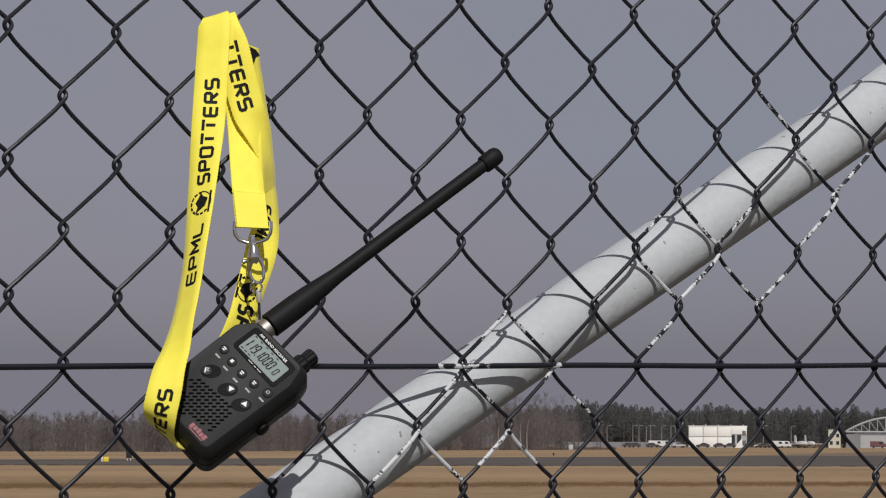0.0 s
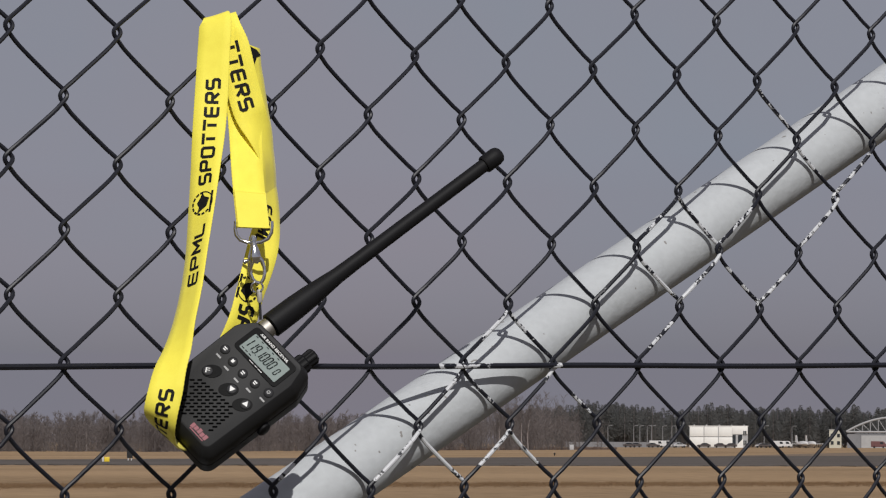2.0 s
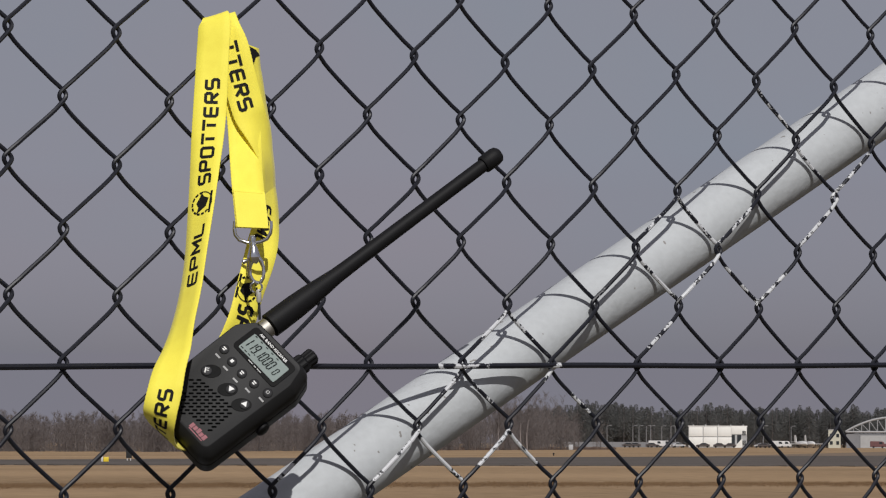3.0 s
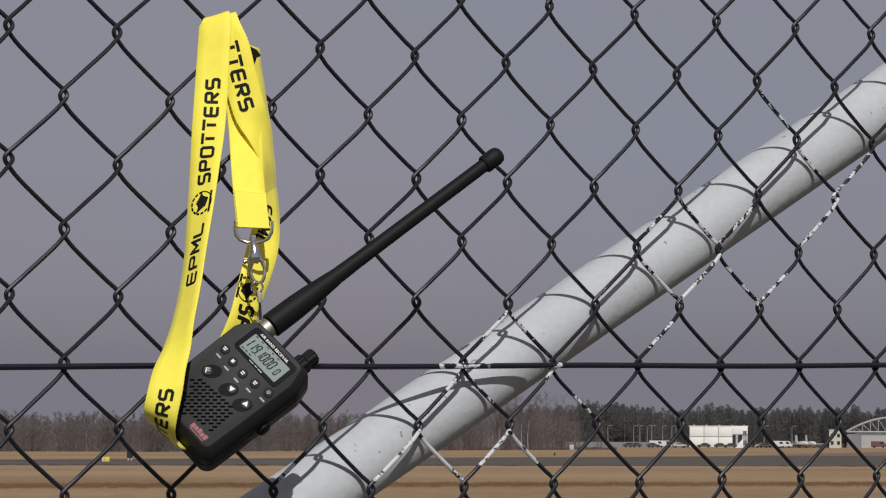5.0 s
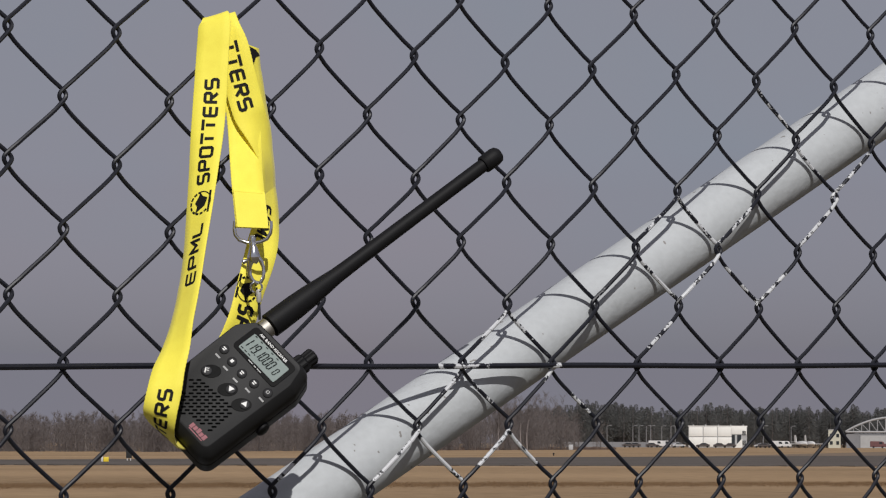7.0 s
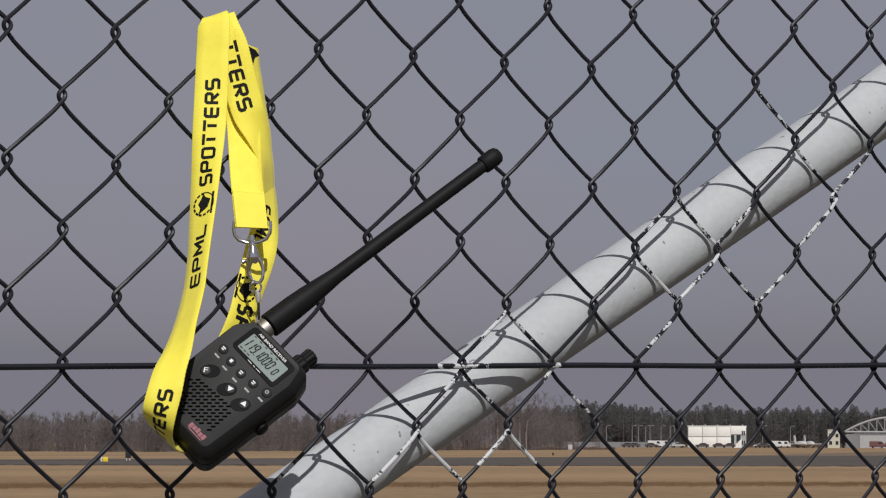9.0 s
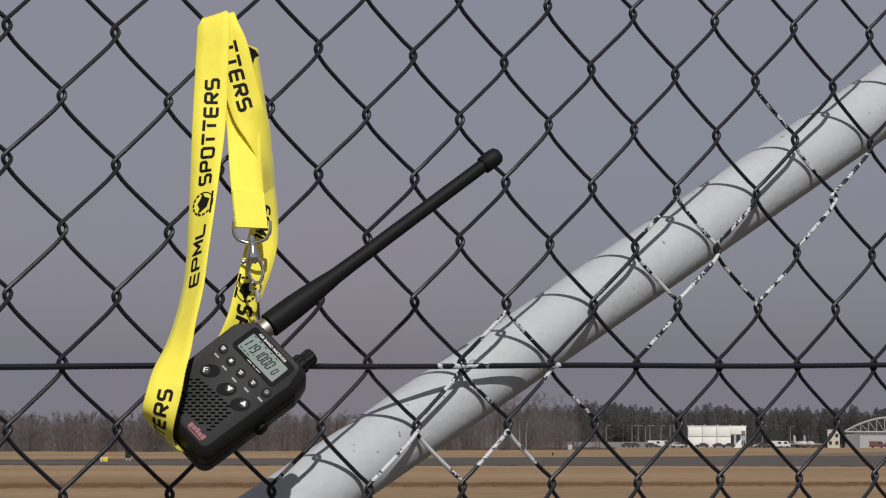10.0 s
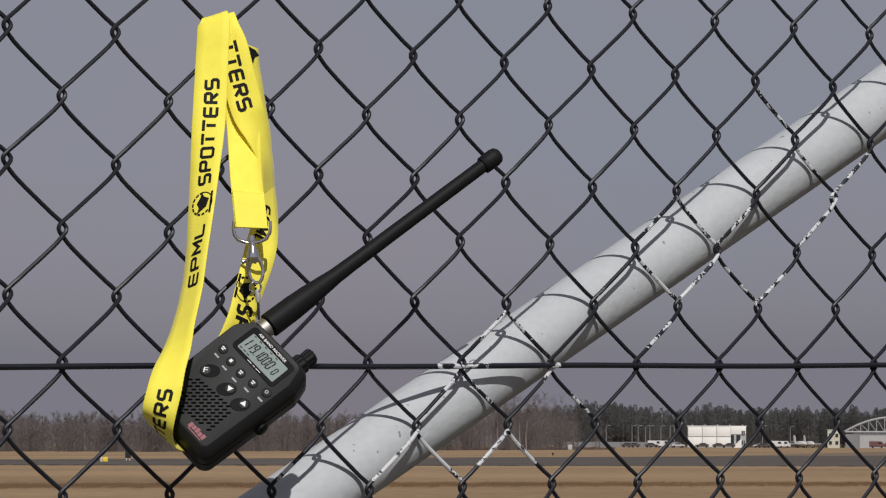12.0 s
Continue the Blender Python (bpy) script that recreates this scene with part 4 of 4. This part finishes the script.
def build_birch(at, height, lean, seed):
    """A single pale birch at the edge of the wood."""
    rnd = random.Random(seed)
    tree = empty("birch_tree", at, "slender leafless birch with a pale trunk at the wood's edge", "tree", "birches at the wood's edge")
    line = [Vector((lean * f * f * height + 0.08 * math.sin(f * 7 + seed), 0, f * height)) for f in (k / 10 for k in range(11))]
    part("trunk", tube(bmesh.new(), line, [0.14 * (1 - 0.85 * k / 10) for k in range(11)], 8), PALE_BARK, tree, "pale peeling trunk")
    bm = bmesh.new()
    for k in range(46):
        f = rnd.uniform(0.35, 1.0)
        base = line[0].lerp(line[-1], f)
        base.x = lean * f * f * height + 0.08 * math.sin(f * 7 + seed)
        a, reach = rnd.uniform(0, 6.283), (1.2 - f) * height * 0.22
        tip = base + Vector((math.cos(a) * reach, math.sin(a) * reach, reach * rnd.uniform(0.9, 1.6)))
        tube(bm, [base, base.lerp(tip, 0.5) + Vector((0, 0, 0.05)), tip], [0.03, 0.02, 0.008], 4, caps=False)
        for w in range(9):
            p = base.lerp(tip, rnd.uniform(0.3, 1.0))
            tube(bm, [p, p + Vector((rnd.uniform(-0.4, 0.4), rnd.uniform(-0.4, 0.4), rnd.uniform(-0.2, 0.5)))], [0.014, 0.006], 3, caps=False)
    part("crown", bm, BARK, tree, "fine bare twigs")


def build_scrub():
    """Low red-brown scrub along the foot of the wood."""
    rnd = random.Random(17)
    verts, faces, index = [], [], []
    for n in range(9000):
        b = rnd.uniform(38.5, 42.2)
        p = out(590 + (b - 38.5) * 40 + rnd.uniform(0, 25), b)
        h = rnd.uniform(0.25, 0.9) * (0.55 + 0.6 * abs(noise.noise(Vector((b * 6, 1.5, 0)))))
        a = rnd.uniform(0, 6.283)
        s_ = Vector((math.cos(a), math.sin(a), 0)) * rnd.uniform(0.05, 0.12)
        k = len(verts)
        verts.extend((p - s_, p + s_, p + Vector((rnd.uniform(-0.3, 0.3), rnd.uniform(-0.3, 0.3), h))))
        faces.append((k, k + 1, k + 2))
        index.append(0)
    stuff("scrub", verts, faces, (foliage("red_brown_scrub", (0.205, 0.150, 0.125), (0.235, 0.175, 0.145)),), index, "low red-brown scrub at the foot of the wood", "scrub")


build_birch(facing(632, 40.66), 7.6, -0.07, 3)
build_birch(facing(636, 40.75), 7.2, 0.07, 8)
build_birch(facing(628, 40.28), 6.6, 0.03, 12)
build_scrub()


def build_grass_bank():
    """A low ragged strip of taller grass across the field."""
    rnd = random.Random(5)
    verts, faces, index = [], [], []
    for n in range(90000):
        b = rnd.uniform(31, 48)
        d = 114 + (b - 32) * 0.9 + rnd.gauss(0, 3.2) + 2.5 * noise.noise(Vector((b * 3, 0, 0)))
        p = out(d, b)
        h = rnd.uniform(0.01, 0.055) * (0.5 + 0.7 * abs(noise.noise(Vector((b * 2.1, 2, 0)))))
        a = rnd.uniform(0, 6.283)
        s_ = Vector((math.cos(a), math.sin(a), 0)) * rnd.uniform(0.008, 0.022)
        k = len(verts)
        verts.extend((p - s_, p + s_, p + Vector((rnd.uniform(-0.06, 0.06), rnd.uniform(-0.06, 0.06), h))))
        faces.append((k, k + 1, k + 2))
        index.append(0)
    stuff("tall_grass", verts, faces, (foliage("tall_dead_grass", (0.285, 0.190, 0.108), (0.32, 0.215, 0.125)),), index,
          "ragged strip of taller dark dead grass", "grass")


build_grass_bank()


def build_white_hall():
    hall = empty("airfield_building", facing(1100, 43.86), "long white panelled two-storey airfield building with a flat roof", "building")
    w, h, deep = 18.2, 6.6, 9.0
    part("wall", box(bmesh.new(), (w, deep, h), (0, deep / 2, h / 2)), GREY_METAL, hall)
    part("roof", box(bmesh.new(), (w + 0.3, deep + 0.3, 0.25), (0, deep / 2, h + 0.125)), CLADDING, hall, "white flat roof edge")
    for col in range(3):
        for row in range(2):
            part("wall_panel", box(bmesh.new(), (4.25, 0.16, 3.0), (-w / 2 + 2.3 + col * 4.5, -0.08, 1.75 + row * 3.25), 0.04), CLADDING, hall)
    part("wall_panel", box(bmesh.new(), (4.9, 0.16, 2.4), (w / 2 - 2.5, -0.08, 5.4), 0.04), CLADDING, hall)
    for x, wd in ((w / 2 - 4.3, 1.1), (w / 2 - 2.4, 1.3)):
        part("doorway", box(bmesh.new(), (wd, 0.1, 3.2), (x, -0.03, 2.4)), DARK_GLASS, hall, "dark open doorway")
    for z in (1.6, 4.6):
        window = part("window", box(bmesh.new(), (1.0, 0.1, 1.3), (w / 2 - 0.9, -0.18, z)), DARK_GLASS, hall, "small dark window")
        part("window_frame", box(bmesh.new(), (0.10, 0.14, 1.3), (w / 2 - 0.9, -0.2, z)), CLADDING, window)
    bm = bmesh.new()
    n = 8
    for k in range(n):
        box(bm, (0.36, 1.1, 0.34 * (n - k)), (w / 2 - 3.6 + k * 0.36 * 0.9 * -1 + 2.0, -0.9, 0.17 * (n - k)))
    part("outside_stair", bm, CLADDING, hall, "white outside stair")
    for k in range(5):
        part("roof_vent", box(bmesh.new(), (0.3, 0.3, 0.4), (-w / 2 + 1.5 + k * 3.9, 3, h + 0.45)), GREY_METAL, hall)


def build_hangar():
    hangar = empty("hangar", facing(1130, 46.70), "grey aircraft hangar with a pale grey arched roof truss", "hangar")
    part("wall", box(bmesh.new(), (30, 20, 4.6), (0, 10.4, 2.3)), GREY_WALL, hangar)
    part("door", box(bmesh.new(), (24, 0.3, 4.0), (1.5, 0.2, 2.0)), GREY_METAL, hangar, "pale sliding hangar door")
    arc = lambda x: 5.2 + 4.6 * (1 - (x / 15.2) ** 2)
    part("top_chord", tube(bmesh.new(), [(x, 0, arc(x)) for x in (-15.2 + 30.4 * k / 28 for k in range(29))], 0.34, 8), TRUSS_GREY, hangar)
    part("bottom_chord", tube(bmesh.new(), [(-15.2, 0, 5.15), (0, 0, 5.15), (15.2, 0, 5.15)], 0.28, 8), TRUSS_GREY, hangar)
    for k in range(1, 12):
        x = -15.2 + 30.4 * k / 12
        part("strut", tube(bmesh.new(), [(x, 0, 5.1), (x, 0, arc(x))], 0.14, 6), TRUSS_GREY, hangar)
        nx = x + 30.4 / 12 * (1 if k < 6 else -1)
        part("brace", tube(bmesh.new(), [(x, 0, arc(x)), (nx, 0, 5.15)], 0.11, 6), TRUSS_GREY, hangar)
    part("roof", box(bmesh.new(), (29, 18, 0.5), (0, 11, 4.85)), GREY_WALL, hangar)
    block = empty("office_block", facing(1105, 45.75), "small cream office block beside the hangar", "building")
    part("wall", box(bmesh.new(), (3.8, 5, 5.6), (0, 2.5, 2.8)), CREAM, block)
    part("roof", box(bmesh.new(), (4.0, 5.2, 0.2), (0, 2.5, 5.7)), GREY_METAL, block)
    for z in (1.6, 3.9):
        for x in (-1.0, 1.0):
            part("window", box(bmesh.new(), (0.9, 0.1, 1.1), (x, -0.04, z)), DARK_GLASS, block)


def build_lamps():
    post = empty("street_lamp", facing(1090, 42.06), "tall grey lamp post with a short arm", "lamp post", "lamp posts by the car park")
    part("pole", tube(bmesh.new(), [(0, 0, 0), (0, 0, 3.5), (0, 0, 6.6)], [0.16, 0.13, 0.1], 8), POST_GREY, post)
    part("arm", tube(bmesh.new(), [(0, 0, 6.55), (0.5, 0, 6.8), (0.9, 0, 6.8)], 0.08, 6), POST_GREY, post)
    part("lamp_head", box(bmesh.new(), (0.8, 0.4, 0.2), (1.0, 0, 6.8), 0.05), POST_GREY, post)
    for d, b in ((1095, 42.48), (1100, 42.58), (1088, 42.77), (1110, 42.95), (1112, 43.10), (1090, 43.17), (1104, 42.70), (1085, 44.6), (1110, 45.05)):
        copy_thing(post, facing(d, b))


def build_car(name, paint, label, van=False):
    """Side-on, nose to +x."""
    car = empty(name, pose(0, 0, 0), label, "van" if van else "car", "vehicles parked across the field")
    if van:
        side = [(-2.4, 0.35), (2.3, 0.35), (2.45, 0.9), (2.2, 1.2), (1.6, 1.95), (1.3, 2.1), (-2.3, 2.15), (-2.4, 1.9)]
    else:
        side = [(-2.1, 0.35), (2.05, 0.35), (2.15, 0.7), (1.95, 0.9), (1.05, 1.0), (0.4, 1.42), (-0.9, 1.46), (-1.75, 1.05), (-2.1, 0.98)]
    bm = bmesh.new()
    loft(bm, [[(x, y, z) for x, z in (inset(side, d))] for y, d in ((-0.85, 0.12), (-0.72, 0.0), (0.72, 0.0), (0.85, 0.12))])
    part("body", bm, paint, car)
    glass = [(1.45, 1.25), (1.2, 1.9), (0.4, 1.95), (0.4, 1.25)] if van else [(0.9, 1.0), (0.35, 1.36), (-0.85, 1.38), (-1.45, 1.05)]
    part("window", loft(bmesh.new(), [[(x, -0.87, z) for x, z in glass], [(x, 0.87, z) for x, z in glass]]), DARK_GLASS, car)
    for x in (-1.35, 1.35):
        for y in (-0.75, 0.75):
            part("wheel", tube(bmesh.new(), [(x, y - 0.1, 0.33), (x, y + 0.1, 0.33)], 0.33, 14), TYRE, car)
    return car


def build_vehicles():
    dark = build_car("car", DARK_PAINT, "dark parked car on the far apron")
    dark.matrix_basis = facing(1075, 42.42)
    for d, b, t in ((1078, 42.50, 180), (1072, 42.80, 0), (1080, 43.62, 180), (1074, 43.90, 0), (1078, 44.05, 180), (1074, 44.62, 0)):
        copy_thing(dark, facing(d, b, t))
    silver = build_car("car", SILVER_PAINT, "silver parked car on the far apron")
    silver.matrix_basis = facing(1070, 43.22, 20)
    copy_thing(silver, facing(1076, 44.56, 180))
    van = build_car("van", WHITE_PAINT, "white parked van on the far apron", True)
    van.matrix_basis = facing(1085, 42.86)
    for d, b in ((1088, 42.99), (1084, 44.83), (1086, 44.93)):
        copy_thing(van, facing(d, b))
    red = build_car("van", RED_PAINT, "dull red fire service van by the hangar", True)
    red.matrix_basis = facing(1080, 46.45)
    copy_thing(red, facing(1082, 46.68, 180))


def build_aircraft():
    plane = empty("light_aircraft", facing(1080, 45.22, -55), "white light aircraft parked with its tail to the field", "aircraft", "aircraft parked by the hangar")
    part("fuselage", tube(bmesh.new(), [(-3.4, 0, 1.7), (-2.8, 0, 1.5), (-0.8, 0, 1.45), (0.9, 0, 1.4), (2.2, 0, 1.3), (2.9, 0, 1.2)], [0.15, 0.35, 0.62, 0.75, 0.6, 0.2], 12), WHITE_PAINT, plane)
    part("wing", box(bmesh.new(), (1.5, 9.5, 0.16), (0.6, 0, 1.25), 0.05), WHITE_PAINT, plane)
    fin = [(-3.7, 1.7), (-2.6, 1.7), (-3.1, 3.9), (-3.9, 3.9)]
    part("tail_fin", loft(bmesh.new(), [[(x, -0.08, z) for x, z in fin], [(x, 0.08, z) for x, z in fin]]), WHITE_PAINT, plane)
    part("tailplane", box(bmesh.new(), (0.9, 3.2, 0.1), (-3.1, 0, 1.85), 0.03), WHITE_PAINT, plane)
    for x, y in ((1.9, 0), (0.1, -1.1), (0.1, 1.1)):
        part("wheel", tube(bmesh.new(), [(x, y - 0.08, 0.24), (x, y + 0.08, 0.24)], 0.24, 12), TYRE, plane)
        part("strut", tube(bmesh.new(), [(x, y, 0.24), (x * 0.9, y * 0.6, 1.2)], 0.05, 6), GREY_METAL, plane)
    copy_thing(plane, facing(1092, 45.36, -62))


def build_markers():
    sign = empty("runway_marker", facing(241, 33.90), "yellow airfield marker box in the grass by the runway", "marker")
    part("box", box(bmesh.new(), (0.36, 0.32, 0.32), (0, 0, 0.22), 0.02), SIGN_YELLOW, sign)
    part("side_plate", box(bmesh.new(), (0.12, 0.34, 0.34), (-0.27, 0.02, 0.23), 0.01), WHITE_PAINT, sign, "white side plate")
    for x in (-0.18, 0.18):
        part("leg", tube(bmesh.new(), [(x, 0, 0), (x, 0, 0.1)], 0.025, 6), GREY_METAL, sign)
    board = empty("distance_board", facing(258, 34.27), "dark board on two white legs beside the runway", "marker")
    part("panel", box(bmesh.new(), (0.42, 0.14, 0.66), (0, 0, 0.56), 0.015), TYRE, board)
    for x in (-0.12, 0.12):
        part("leg", tube(bmesh.new(), [(x, 0, 0), (x, 0, 0.26)], 0.04, 6), WHITE_PAINT, board)
    cabinet = empty("utility_cabinet", facing(690, 41.47), "small grey utility cabinet at the field's edge", "cabinet")
    part("body", box(bmesh.new(), (0.85, 0.5, 0.95), (0, 0, 0.53), 0.03), SILVER_PAINT, cabinet)
    part("lid", box(bmesh.new(), (0.95, 0.6, 0.07), (0, 0, 1.04), 0.02), GREY_METAL, cabinet)
    part("plinth", box(bmesh.new(), (0.8, 0.45, 0.1), (0, 0, 0.03)), GREY_WALL, cabinet)
    light = empty("runway_light", facing(384, 41.19), "small dark edge light in the grass", "light")
    part("stem", tube(bmesh.new(), [(0, 0, 0), (0, 0, 0.16)], 0.05, 8), TYRE, light)
    part("head", tube(bmesh.new(), [(0, 0, 0.15), (0, 0, 0.2), (0, 0, 0.3), (0, 0, 0.34)], [0.07, 0.11, 0.10, 0.05], 10), TYRE, light)


def build_boundary():
    """A low grey concrete wall in front of the pines."""
    bm = bmesh.new()
    for k in range(12):
        p = facing(1122, 41.45 + k * 0.155)
        box(bm, (3.0, 0.2, 1.7), (0, 0, 0.85))
        bmesh.ops.transform(bm, matrix=p, verts=bm.verts[-8:])
    tagged(part("boundary_wall", bm, GREY_WALL), "low grey concrete wall in front of the pines", "wall", kind="structure")


build_boundary()
build_white_hall()
build_hangar()
build_lamps()
build_vehicles()
build_aircraft()
build_markers()


# ---------- what moves ----------
def motions():
    # sway of the front ribbon in the wind, in millimetres at the joint
    sway = ((0, 0.0), (0.5, 0.0), (1.0, 0.2), (1.5, 0.0), (2.0, 0.7), (2.5, 1.6), (3.0, 1.0), (4.0, 0.2), (5.0, -0.4), (5.5, 0.0), (6.0, -0.2), (6.5, -0.4),
            (7.0, -0.4), (8.0, 1.8), (9.0, 3.8), (9.5, 3.3), (10.0, 3.1), (10.5, 1.9), (11.0, 2.4), (11.5, 3.1), (12.0, 2.4))
    walk(front_strap, [(t, pose(0, 0, 0, 0, -math.degrees(mm / 181), 0)) for t, mm in sway])
    pivot = Vector((0.0325, -0.0600, 1.4679)) - HANG
    walk(lower_strap, [(t, Matrix.Translation(pivot) @ pose(0, 0, 0, 0, math.degrees(mm / 80), 0)) for t, mm in sway])
    # the radio settles by a hair
    hold = Matrix.Translation((0.16, -0.06, 1.55))
    settle = lambda a: hold @ pose(0, 0, 0, 0, a, 0) @ hold.inverted() @ RADIO_AT
    walk(radio, [(0, settle(0)), (7.0, settle(0)), (9.0, settle(0.12)), (9.5, settle(0.2)), (12.0, settle(0.2))])


motions()
